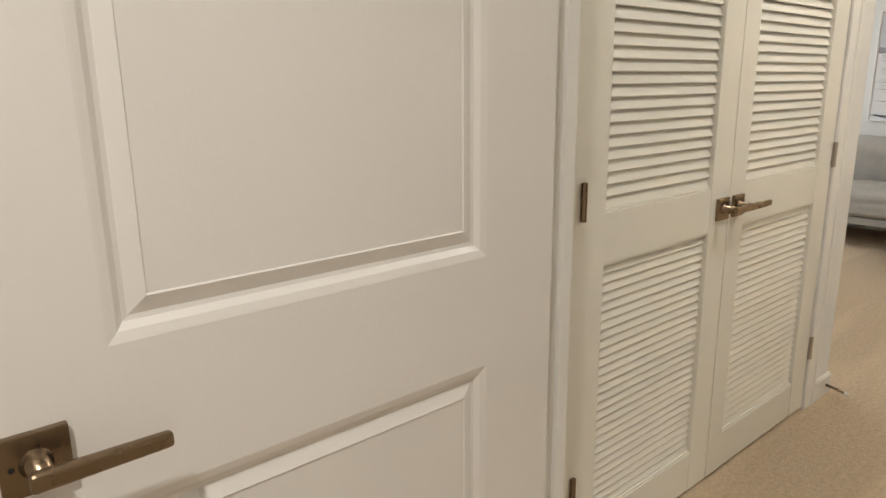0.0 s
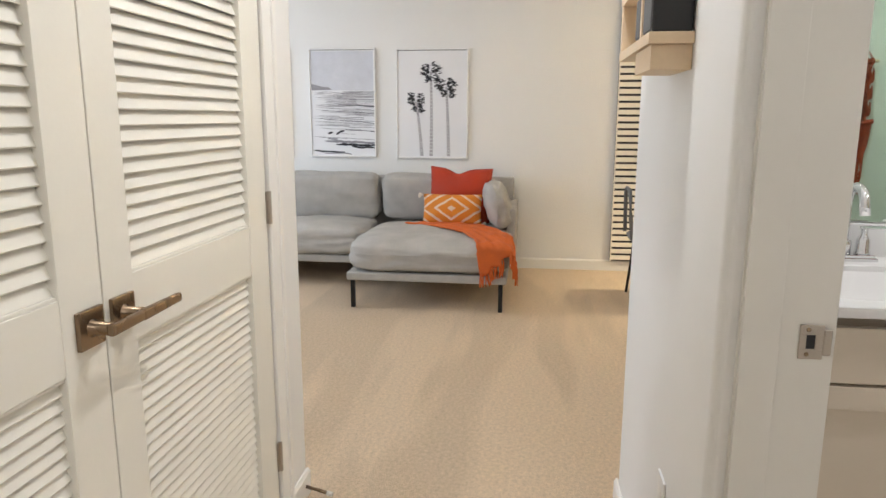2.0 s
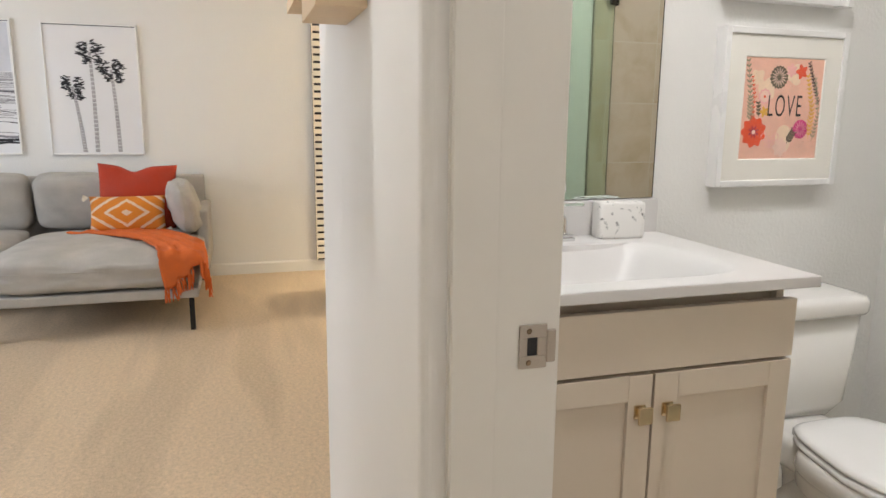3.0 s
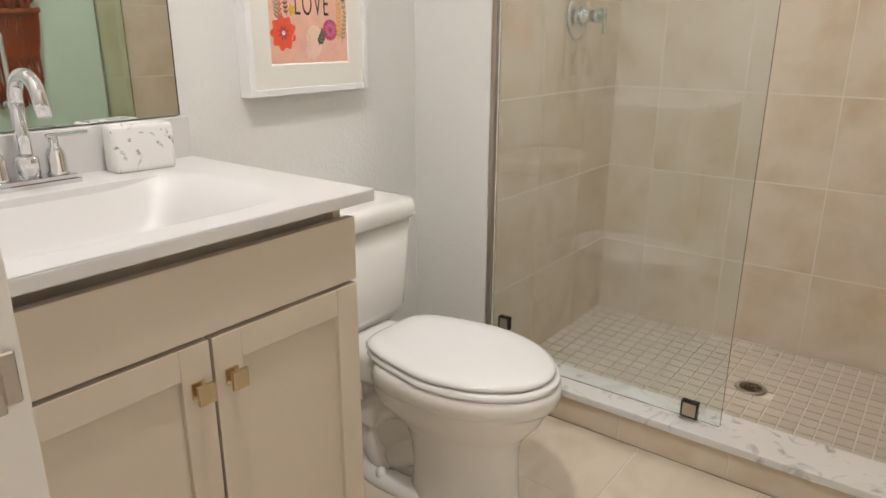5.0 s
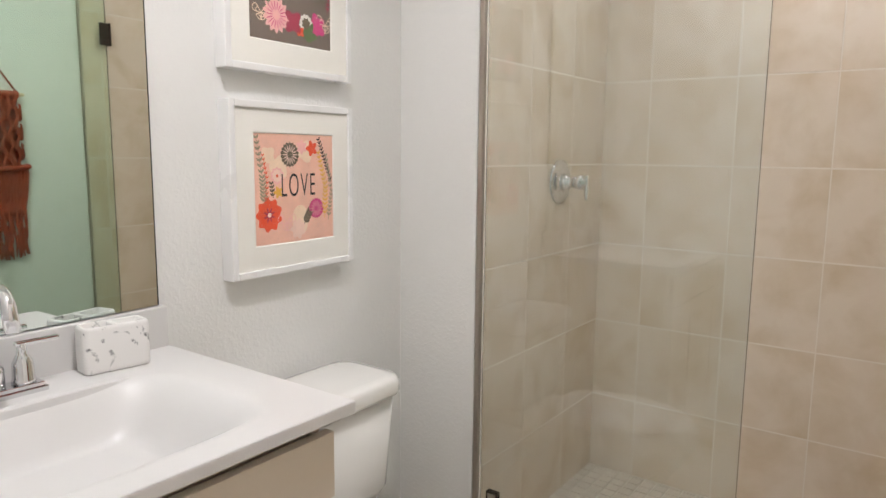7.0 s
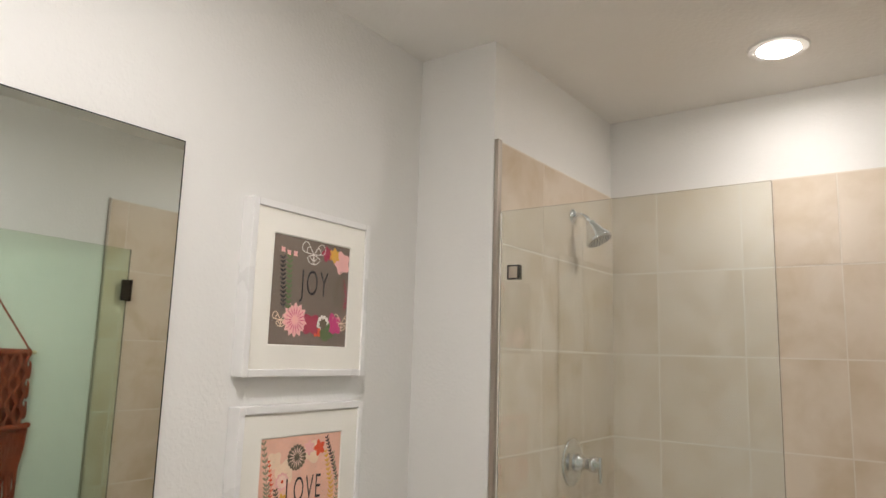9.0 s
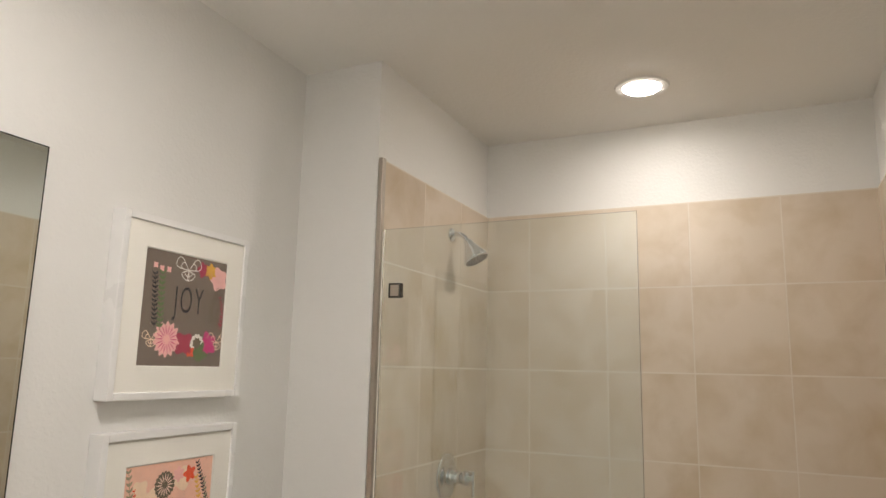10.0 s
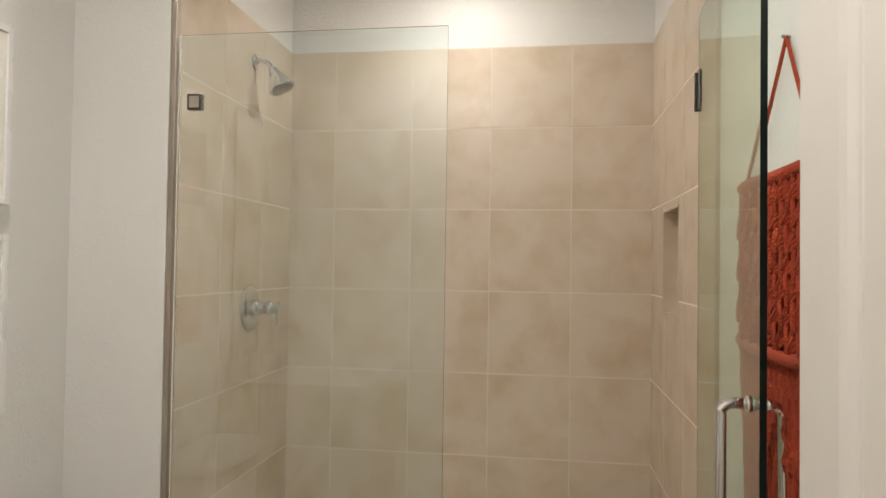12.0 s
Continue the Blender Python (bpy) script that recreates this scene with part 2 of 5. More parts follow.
def tube(points, radius, steps=12):
    """Round bar along a line of points."""
    b = bmesh.new()
    pts = [Vector(p) for p in points]
    rings = []
    up = Vector((0.13, 0.21, 0.97))
    for i, p in enumerate(pts):
        d = (pts[min(i + 1, len(pts) - 1)] - pts[max(i - 1, 0)]).normalized()
        s = d.cross(up)
        if s.length < 0.1:
            s = d.cross(Vector((1, 0.2, 0)))
        s.normalize()
        u = s.cross(d).normalized()
        r = radius[i] if isinstance(radius, (list, tuple)) else radius
        rings.append([b.verts.new(p + r * (s * math.cos(2 * math.pi * k / steps) + u * math.sin(2 * math.pi * k / steps))) for k in range(steps)])
    for a, c in zip(rings, rings[1:]):
        for k in range(steps):
            b.faces.new((a[k], a[(k + 1) % steps], c[(k + 1) % steps], c[k]))
    b.faces.new(list(reversed(rings[0])))
    b.faces.new(rings[-1])
    bmesh.ops.recalc_face_normals(b, faces=b.faces)
    return b


def arc(c, r, a0, a1, n, ax1, ax2):
    c, ax1, ax2 = Vector(c), Vector(ax1), Vector(ax2)
    return [c + r * (ax1 * math.cos(radians(a0 + (a1 - a0) * i / n)) + ax2 * math.sin(radians(a0 + (a1 - a0) * i / n))) for i in range(n + 1)]


def panel_frustum(w, h, depth, inset):
    """A raised piece on the xz plane, facing -y, with sloped edges."""
    b = bmesh.new()
    o = [b.verts.new((x, 0, z)) for x, z in ((0, 0), (w, 0), (w, h), (0, h))]
    i = [b.verts.new((x, -depth, z)) for x, z in ((inset, inset), (w - inset, inset), (w - inset, h - inset), (inset, h - inset))]
    b.faces.new(i)
    for k in range(4):
        b.faces.new((o[k], o[(k + 1) % 4], i[(k + 1) % 4], i[k]))
    bmesh.ops.recalc_face_normals(b, faces=b.faces)
    return b


def ring_profile(x0, z0, x1, z1, prof):
    """Mitred moulding round a rectangle on the xz plane: prof holds (inset, y) pairs."""
    b = bmesh.new()
    loops = [[b.verts.new((x, y, z)) for x, z in ((x0 + i, z0 + i), (x1 - i, z0 + i), (x1 - i, z1 - i), (x0 + i, z1 - i))] for i, y in prof]
    for p, q in zip(loops, loops[1:]):
        for k in range(4):
            b.faces.new((p[k], p[(k + 1) % 4], q[(k + 1) % 4], q[k]))
    return b, loops


def structure(name, bm, material, label="", category=""):
    return tagged(obj(name, bm, material), label, category, kind="structure")


# ---- large structure ----
bm = box(-2.2, -0.34, -0.03, 6.8, 4.05, 0.0)
box(3.02, -2.2, -0.03, 6.8, -0.34, 0.0, bm=bm)
box(-2.2, -1.6, -0.03, 0.95, -0.34, 0.0, bm=bm)
structure("floor", bm, CARPET, "tan cut-pile carpet with vacuum marks", "carpet")
bath_floor = structure("floor_bathroom", box(1.06, -2.004, -0.03, 3.02, -0.34, -0.0008), GROUT_TILE, "beige polished tile floor with thin joints", "tile floor")
structure("ceiling", box(-2.3, -3.1, CEIL, 6.9, 4.15, CEIL + 0.12), CEILING, "white lightly textured ceiling", "ceiling")

bm = box(0.955, 0.803, 0, 1.185, 0.905, CEIL)
box(2.705, 0.803, 0, 2.95, 0.905, CEIL, bm=bm)
box(1.185, 0.803, 2.045, 2.705, 0.905, CEIL, bm=bm)
box(2.85, 0.905, 0, 2.95, 4.05, CEIL, bm=bm)
structure("wall_closet", bm, WALL, "white orange-peel textured hall wall with a closet opening", "wall")
bm = box(0.955, 1.46, 0, 2.85, 1.54, CEIL)
structure("wall_closet_back", bm, ROOMWALL, "plain closet back wall in shade", "wall")
bm = box(0.88, 0.625, 0, 0.955, 1.6, CEIL)
box(0.88, -1.6, 0, 1.0, -0.2, CEIL, bm=bm)
box(0.88, -0.2, 2.06, 1.0, 0.625, CEIL, bm=bm)
structure("wall_entry", bm, WALL, "white wall with the entry doorway", "wall")
bm = box(1.0, -0.425, 0, 1.245, -0.25, CEIL)
nose = box(2.015, -0.425, 0, 3.02, -0.25, CEIL)
round_edges = [e for e in nose.edges if abs((e.verts[0].co - e.verts[1].co).z) > 1 and e.verts[0].co.y > -0.3]
bmesh.ops.bevel(nose, geom=round_edges, offset=0.02, segments=6, profile=0.5, affect="EDGES")
join(bm, nose)
box(1.245, -0.425, 2.045, 2.015, -0.25, CEIL, bm=bm)
structure("wall_hall", bm, HALLWALL, "white hall wall with the bathroom doorway", "wall")
SKEW = 0.04   # the vanity wall runs a little out of square
TURN = math.degrees(math.atan(SKEW))


def vanity_x(y):
    return 2.89 + SKEW * (-1.13 - y)


bm = box(2.89, -3.1, 0, 3.06, -0.425, CEIL)
for v in bm.verts:
    if v.co.x < 2.9:
        v.co.x = vanity_x(v.co.y)
structure("wall_vanity", bm, WALL, "white textured bathroom wall behind the vanity", "wall")
structure("wall_shower_side", box(2.63, -2.965, 0, 2.955, -2.038, CEIL), WALL, "white boxed-out wall beside the shower", "wall")
structure("wall_shower_back", box(1.06, -3.1, 0, 2.955, -2.965, CEIL), WALL, "white wall above the shower tiles", "wall")
NY0, NY1, NZ0, NZ1 = -2.70, -2.425, 1.235, 1.592
bm = box(1.06, -2.965, 0, 1.172, -0.425, NZ0)
box(1.06, -2.965, NZ1, 1.172, -0.425, CEIL, bm=bm)
box(1.06, NY1, NZ0, 1.172, -0.425, NZ1, bm=bm)
box(1.06, -2.965, NZ0, 1.172, NY0, NZ1, bm=bm)
box(1.0, NY0 - 0.05, NZ0 - 0.05, 1.06, NY1 + 0.05, NZ1 + 0.05, bm=bm)
structure("wall_bath_west", bm, WALL, "white bathroom wall with a recessed shower niche", "wall")
structure("wall_living_east", box(6.68, -2.2, 0, 6.8, 4.05, CEIL), WALL, "white living room wall behind the sofa", "wall")
bm = box(2.85, 4.05, 0, 3.7, 4.17, CEIL)
box(5.9, 4.05, 0, 6.8, 4.17, CEIL, bm=bm)
box(3.7, 4.05, 0, 5.9, 4.17, 0.7, bm=bm)
box(3.7, 4.05, 2.2, 5.9, 4.17, CEIL, bm=bm)
structure("wall_living_north", bm, ROOMWALL, "plain white living room wall with a window opening", "wall")
structure("wall_living_south", box(3.02, -2.32, 0, 6.8, -2.2, CEIL), ROOMWALL, "plain white living room wall", "wall")
bm = box(-2.32, -1.6, 0, -2.2, 1.6, CEIL)
box(-2.32, 1.6, 0, 1.0, 1.72, CEIL, bm=bm)
box(-2.32, -1.72, 0, 1.0, -1.6, CEIL, bm=bm)
structure("wall_entry_room", bm, ROOMWALL, "plain cream walls of the entry room", "wall")
w = thing("window_1", "white framed living room window", "window", kind="structure")
part("window_frame", join(box(3.7, 4.09, 0.7, 5.9, 4.13, 0.75), join(box(3.7, 4.09, 2.15, 5.9, 4.13, 2.2), join(box(3.7, 4.09, 0.75, 3.75, 4.13, 2.15), box(5.85, 4.09, 0.75, 5.9, 4.13, 2.15)))), TRIM, w)
pane = part("pane", box(3.75, 4.105, 0.75, 5.85, 4.111, 2.15), PICGLASS, w)
pane.visible_shadow = False


def board(x0, y0, x1, y1, out, h=0.09, t=0.012):
    """Baseboard along a straight wall line; out is the way it faces."""
    a, c, o = Vector((x0, y0, 0)), Vector((x1, y1, 0)), Vector((*out, 0))
    b = bmesh.new()
    prof = [(0, 0.0), (t, 0.0), (t, h - 0.012), (t * 0.45, h), (0, h)]
    ends = [[b.verts.new(p + o * d + Vector((0, 0, z))) for d, z in prof] for p in (a, c)]
    for k in range(5):
        b.faces.new((ends[0][k], ends[0][(k + 1) % 5], ends[1][(k + 1) % 5], ends[1][k]))
    b.faces.new(list(reversed(ends[0])))
    b.faces.new(ends[1])
    bmesh.ops.recalc_face_normals(b, faces=b.faces)
    return b


bm = board(2.79, 0.803, 2.962, 0.803, (0, -1))
join(bm, board(2.95, 0.803, 2.95, 4.05, (1, 0)))
join(bm, board(0.955, 0.803, 1.1, 0.803, (0, -1)))
join(bm, board(2.08, -0.25, 3.032, -0.25, (0, 1)))
join(bm, board(3.02, -0.25, 3.02, -2.2, (1, 0)))
join(bm, board(6.68, -2.2, 6.68, 4.05, (-1, 0)))
join(bm, board(1.0, -0.25, 1.18, -0.25, (0, 1)))
join(bm, board(vanity_x(-1.16), -1.16, vanity_x(-2.04), -2.04, (-1, 0)))
join(bm, board(2.63, -2.038, 2.926, -2.038, (0, 1)))
structure("baseboard", bm, TRIM, "white painted wooden baseboard", "baseboard")


def casing(x0, x1, y0, out, h, width=0.082):
    """Flat-moulded trim on three sides of an opening in a wall along x, its back on y0, out toward the viewer."""
    b = bmesh.new()

    def strip(ax, az, bx, bz):
        join(b, box(min(ax, bx), min(y0, y0 + out * 0.013), min(az, bz), max(ax, bx), max(y0, y0 + out * 0.013), max(az, bz), 0.003))
    strip(x0 - width, 0, x0, h + width)
    strip(x1, 0, x1 + width, h + width)
    strip(x0, h, x1, h + width)
    for ex in (x0 - width, x1 + width - 0.022):
        join(b, box(ex, y0, 0, ex + 0.022, y0 + out * 0.02, h + width, 0.004))
    return b


structure("trim_closet", casing(1.185, 2.705, 0.803, -1, 2.045), TRIM, "white painted closet door casing", "trim")
bm = box(2.010, -0.434, 0, 2.016, -0.282, 2.04, 0.002)
box(1.244, -0.434, 0, 1.25, -0.282, 2.04, 0.002, bm=bm)
box(1.25, -0.434, 2.034, 2.010, -0.282, 2.045, bm=bm)
box(1.999, -0.344, 0, 2.010, -0.284, 2.034, 0.002, bm=bm)
box(1.25, -0.344, 0, 1.261, -0.284, 2.034, 0.002, bm=bm)
structure("trim_bathroom_jamb", bm, TRIM, "white painted door jamb with stop", "trim")
bm = box(0.862, 0.618, 0, 0.962, 0.626, 2.06)
box(0.872, -0.201, 0, 1.008, -0.194, 2.06, bm=bm)
box(0.872, -0.194, 2.053, 1.008, 0.618, 2.061, bm=bm)
box(0.925, 0.608, 0, 0.955, 0.618, 2.053, 0.002, bm=bm)
box(0.955, 0.63, 0, 0.967, 0.70, 2.12, 0.003, bm=bm)
structure("trim_entry_jamb", bm, TRIM, "white painted entry door jamb with stop", "trim")
bm = box(1.17, 0.83, 0, 1.187, 0.905, 2.045)
box(2.703, 0.83, 0, 2.72, 0.905, 2.045, bm=bm)
structure("trim_closet_jamb", bm, TRIM, "white closet jamb", "trim")

# ceiling lamps: the shower's is seen, the others are unseen additions
for dx, dy, watts in DOWNLIGHTS_AND_FILL:
    d = thing("ceiling_light", "white recessed round ceiling light, lit; seen over the shower, added elsewhere", "ceiling light", (dx, dy, CEIL), group="ceiling lights")
    part("trim_ring", lathe([(0.0635, -0.002), (0.065, -0.007), (0.088, -0.006), (0.093, -0.0005)], 48), FRAME, d)
    part("diffuser", lathe([(0.0, -0.020), (0.03, -0.0185), (0.05, -0.014), (0.062, -0.006), (0.063, -0.002)], 48), LAMPFACE, d, "glowing diffuser", True)

# ---- doors ----
def hinge(parent, x, y, z, material, face=-1, half=0.012, barrel=True):
    h = part("hinge", box(x - half, y, z - 0.045, x + half, y + face * (0.003 if barrel else 0.001), z + 0.045, 0.0004), material, parent, "dark metal hinge")
    if barrel:
        part("knuckle", lathe([(0.006, -0.046), (0.0065, -0.044), (0.0065, 0.044), (0.006, 0.046)], 12, pose(x, y + face * 0.006, z)), material, h)
    return h


def lever(parent, x, y, z, way, out, material, keyhole=False):
    """Square rosette and bent lever; way: +1 or -1 along x, out: the way it faces along y."""
    r = part("door_handle", box(x - 0.033, y, z - 0.033, x + 0.033, y + out * 0.009, z + 0.033, 0.0015), material, parent, "square rosette with a straight lever in dark bronze")
    part("neck", lathe([(0.0165, 0), (0.0160, 0.002), (0.0120, 0.005), (0.0115, 0.036)], 20, pose(x, y + out * 0.008, z, 90 if out < 0 else -90)), material, r, smooth=True)
    bar = box(min(x - way * 0.0135, x + way * 0.122), -0.007, -0.0105, max(x - way * 0.0135, x + way * 0.122), 0.007, 0.0105, 0.0055, 3)
    for v in bar.verts:
        along = abs(v.co.x - x) / 0.122 if (v.co.x - x) * way > 0 else 0.0
        v.co.z = z + v.co.z * (1 - 0.16 * along)
        v.co.y = y + out * 0.049 + v.co.y * (1 - 0.20 * along)
    part("lever", bar, material, r)
    if keyhole:
        part("pin_hole", lathe([(0.003, 0), (0.003, 0.0006)], 12, pose(x - way * 0.022, y + out * 0.0092, z, 90 if out < 0 else -90)), BLACK, r)
    return r


def panel_door(name, label, w, h, lever_side, at, rz, panels, handle=True):
    """Moulded two-panel door. Local x runs over its width, the seen face looks along -y, its back is flat."""
    d = thing(name, label, "door", at, rz, kind="structure")
    t, s = 0.035, 0.0
    b = bmesh.new()
    xs = sorted({0.0, w} | {v for p in panels for v in (p[0], p[2])})
    zs = sorted({0.0, h} | {v for p in panels for v in (p[1], p[3])})
    for face in (0.0, t):
        for xa, xb in zip(xs, xs[1:]):
            for za, zb in zip(zs, zs[1:]):
                if any(p[0] <= xa and xb <= p[2] and p[1] <= za and zb <= p[3] for p in panels):
                    continue
                q = [b.verts.new((x, face, z)) for x, z in ((xa, za), (xb, za), (xb, zb), (xa, zb))]
                b.faces.new(q if face == 0 else list(reversed(q)))
    for (xa, za), (xb, zb) in (((0, 0), (w, 0)), ((w, 0), (w, h)), ((w, h), (0, h)), ((0, h), (0, 0))):
        b.faces.new([b.verts.new(v) for v in ((xa, 0, za), (xa, t, za), (xb, t, zb), (xb, 0, zb))])
    bmesh.ops.remove_doubles(b, verts=b.verts, dist=1e-5)
    part("slab", b, DOOR, d)
    for x0, z0, x1, z1 in panels:
        for face, sg in ((0.0, 1), (t, -1)):
            prof = [(0, face), (0.004, face + sg * 0.001), (0.012, face + sg * 0.0035), (0.020, face + sg * 0.0105), (0.026, face + sg * 0.0115), (0.036, face + sg * 0.0075), (0.046, face + sg * 0.0035), (0.048, face + sg * 0.0055)]
            rb, loops = ring_profile(x0, z0, x1, z1, prof)
            rb.faces.new(loops[-1])
            bmesh.ops.recalc_face_normals(rb, faces=rb.faces)
            part("moulded_panel", rb, DOOR, d)
    if handle:
        lever(d, lever_side - 0.008, 0.0, 0.916, 1, -1, BRONZE, True)
    return d


entry = panel_door("door_1", "cream painted two-panel entry door, swung open", 0.858, 2.03, 0.068, (0.0, 0.577, 0.012), 0,
                   [(0.141, 0.20, 0.702, 0.833), (0.141, 1.016, 0.702, 1.9)])
bath_door = panel_door("door_2", "white painted two-panel bathroom door, swung open", 0.75, 2.0, 0.685, (1.234, -0.436, 0.012), -90,
                       [(0.115, 0.20, 0.635, 0.833), (0.115, 1.016, 0.635, 1.88)], False)
sp = thing("strike_plate", "satin nickel strike plate on the door jamb", "strike plate", (2.009, -0.396, 0.916))
bm = bmesh.new()
for q in ((-0.003, -0.019, 0.012, 0.0, 0.019, 0.029), (-0.003, -0.019, -0.029, 0.0, 0.019, -0.012), (-0.003, 0.008, -0.012, 0, 0.019, 0.012), (-0.003, -0.019, -0.012, 0, -0.006, 0.012)):
    join(bm, box(*q, 0.0008, 1))
join(bm, box(-0.005, -0.031, -0.022, -0.001, -0.018, 0.022, 0.0015, 1))
part("plate", bm, NICKEL, sp)
part("latch_hole", box(-0.001, -0.006, -0.012, 0.0, 0.008, 0.012), BLACK, sp)
for sz in (-0.021, 0.021):
    part("screw", lathe([(0.0038, 0), (0.003, 0.0012)], 12, pose(-0.003, 0.006, sz, 0, -90)), BRONZE, sp)


def louvre_door(label, x0, x1, stile_l, stile_r, hinge_left, lever_x):
    d = thing("louvered_door", label, "louvered door", (x0, 0.8, 0.012), group="closet doors")
    w, h, t = x1 - x0, 2.02, 0.034
    xa, xb = stile_l, w - stile_r
    part("stile", box(0, 0, 0, xa, t, h, 0.002), LOUVRE, d)
    part("stile", box(xb, 0, 0, w, t, h, 0.002), LOUVRE, d)
    for z0, z1 in ((0.0, 0.133), (0.846, 0.975), (1.9, h)):
        part("rail", box(xa, 0.0015, z0, xb, t - 0.0015, z1, 0.0015), LOUVRE, d)
    for z0, z1, pitch, reach, turn in ((0.133, 0.846, 0.0246, 0.0140, 70), (0.975, 1.9, 0.0286, 0.0166, 67)):
        for zz0, zz1 in ((z0, z0 + 0.007), (z1 - 0.007, z1)):
            part("bead", box(xa, 0.004, zz0, xb, 0.012, zz1, 0.002), LOUVRE, d)
        n = int((z1 - z0 - 0.012) / pitch)
        step = (z1 - z0 - 0.012) / n
        sb = box(xa - 0.002, -reach, -0.0023, xb + 0.002, reach, 0.0023, 0.0016, 1)
        bmesh.ops.rotate(sb, verts=sb.verts, cent=(0, 0, 0), matrix=Matrix.Rotation(radians(turn), 3, "X"))
        first = part("slat", sb, LOUVRE, d)
        first.location = (0, 0.018, z0 + 0.006 + step / 2)
        for k in range(1, n):
            o = new("slat", first.data)
            o.parent = d
            o.location = (0, 0.018, z0 + 0.006 + step * (k + 0.5))
    lever(d, lever_x - x0, 0.0, 0.912, 1, -1, BRONZE)
    for hz in (0.255, 1.012, 1.78):
        hinge(d, 0.037 if hinge_left else w + 0.002, -0.002, hz, BRONZE if hinge_left else NICKEL, -1, 0.007 if hinge_left else 0.012)
    return d


louvre_door("cream painted louvered closet door, closed", 1.19, 1.938, 0.133, 0.108, True, 1.893)
louvre_door("cream painted louvered closet door, closed", 1.942, 2.70, 0.092, 0.122, False, 1.987)

# ---- shower ----
ZL = [2.26 - 0.3215 * k for k in range(8)]
XL = [1.18, 1.484, 1.80, 2.117, 2.433, 2.624]
YL = [-2.058, -2.35, -2.667, -2.957]
G, GV = 0.0034, 0.0020
tile_cache = {}


def tile(parent, w, h, m):
    key = (round(w, 3), round(h, 3))
    if key not in tile_cache:
        b = panel_frustum(w - GV, h - G, 0.008, 0.0014)
        me = bpy.data.meshes.new("tile")
        b.to_mesh(me)
        b.free()
        me.materials.append(TILE)
        tile_cache[key] = me
    o = new("tile", tile_cache[key])
    o.parent = parent
    o.matrix_local = m
    return o


def tile_rows():
    return [(max(b, 0.012), a) for a, b in zip(ZL, ZL[1:]) if a > 0.05]


back = structure("shower_tiles_back", box(1.172, -2.965, 0, 2.638, -2.9552, 2.262), GROUT_TILE, "beige square wall tiles with narrow grout joints", "wall tiles")
side = structure("shower_tiles_side", box(2.6202, -2.962, 0, 2.63, -2.052, 2.262), GROUT_TILE, "beige square wall tiles with narrow grout joints", "wall tiles")
bm = box(1.172, -2.962, 0, 1.1818, -1.952, NZ0)
box(1.172, -2.962, NZ1, 1.1818, -1.952, 2.262, bm=bm)
box(1.172, NY1, NZ0, 1.1818, -1.952, NZ1, bm=bm)
box(1.172, -2.962, NZ0, 1.1818, NY0, NZ1, bm=bm)
west = structure("shower_tiles_west", bm, GROUT_TILE, "beige square wall tiles round a niche", "wall tiles")

# shower fittings
cu = thing("shower_curb", "tiled shower curb topped with grey-veined marble", "shower curb", kind="structure")
part("core", box(1.174, -2.14, 0, 2.628, -2.005, 0.09), GROUT_TILE, cu)
part("marble_top", box(1.175, -2.155, 0.0905, 2.636, -1.99, 0.115, 0.004), MARBLE, cu, "white marble slab with grey veins")
for xa, xb in zip(XL, XL[1:]):
    o = tile(cu, xb - xa, 0.086, pose(xb - G / 2, -2.0118, 0.001, 0, 0, 180))

sf = structure("shower_floor", box(1.174, -2.962, -0.02, 2.636, -2.14, 0.008), GROUT, "small square taupe floor mosaic with pale grout", "shower floor")
dr = thing("shower_drain", "round dark metal shower drain with a square grate", "drain", (1.876, -2.568, 0.0125))
part("rim", lathe([(0.036, 0.0), (0.036, 0.0035), (0.05, 0.004), (0.053, 0.0)], 32), NICKEL, dr, smooth=True)
part("sump", lathe([(0, 0.0002), (0.0365, 0.0006)], 24), BLACK, dr)
bm = bmesh.new()
for i in range(-3, 4):
    hl = math.sqrt(max(0.036 ** 2 - (i * 0.01) ** 2, 0))
    box(i * 0.01 - 0.0018, -hl, 0.001, i * 0.01 + 0.0018, hl, 0.0034, bm=bm)
    box(-hl, i * 0.01 - 0.0018, 0.001, hl, i * 0.01 + 0.0018, 0.0033, bm=bm)
part("grate", bm, BRONZE, dr)

structure("trim_tile_edge", join(box(2.613, -2.060, 0.115, 2.628, -2.0385, 2.264, 0.002), join(box(1.171, -1.953, 0.0, 1.1825, -1.943, 2.264, 0.002), box(1.17, NY0 - 0.004, NZ0, 1.1815, NY0 + 0.004, NZ1, 0.001))), NICKEL, "brushed metal tile edging", "tile edging")
bm = box(1.06, NY0, NZ0, 1.1835, NY0 + 0.008, NZ1)
box(1.06, NY1 - 0.008, NZ0, 1.1835, NY1, NZ1, bm=bm)
box(1.06, NY0, NZ0 - 0.006, 1.186, NY1, NZ0 + 0.009, bm=bm)
box(1.06, NY0, NZ1 - 0.008, 1.1835, NY1, NZ1, bm=bm)
box(1.06, NY0, NZ0, 1.066, NY1, NZ1, bm=bm)
structure("shower_niche", bm, TILE, "beige tiled recess in the shower wall", "shower niche")


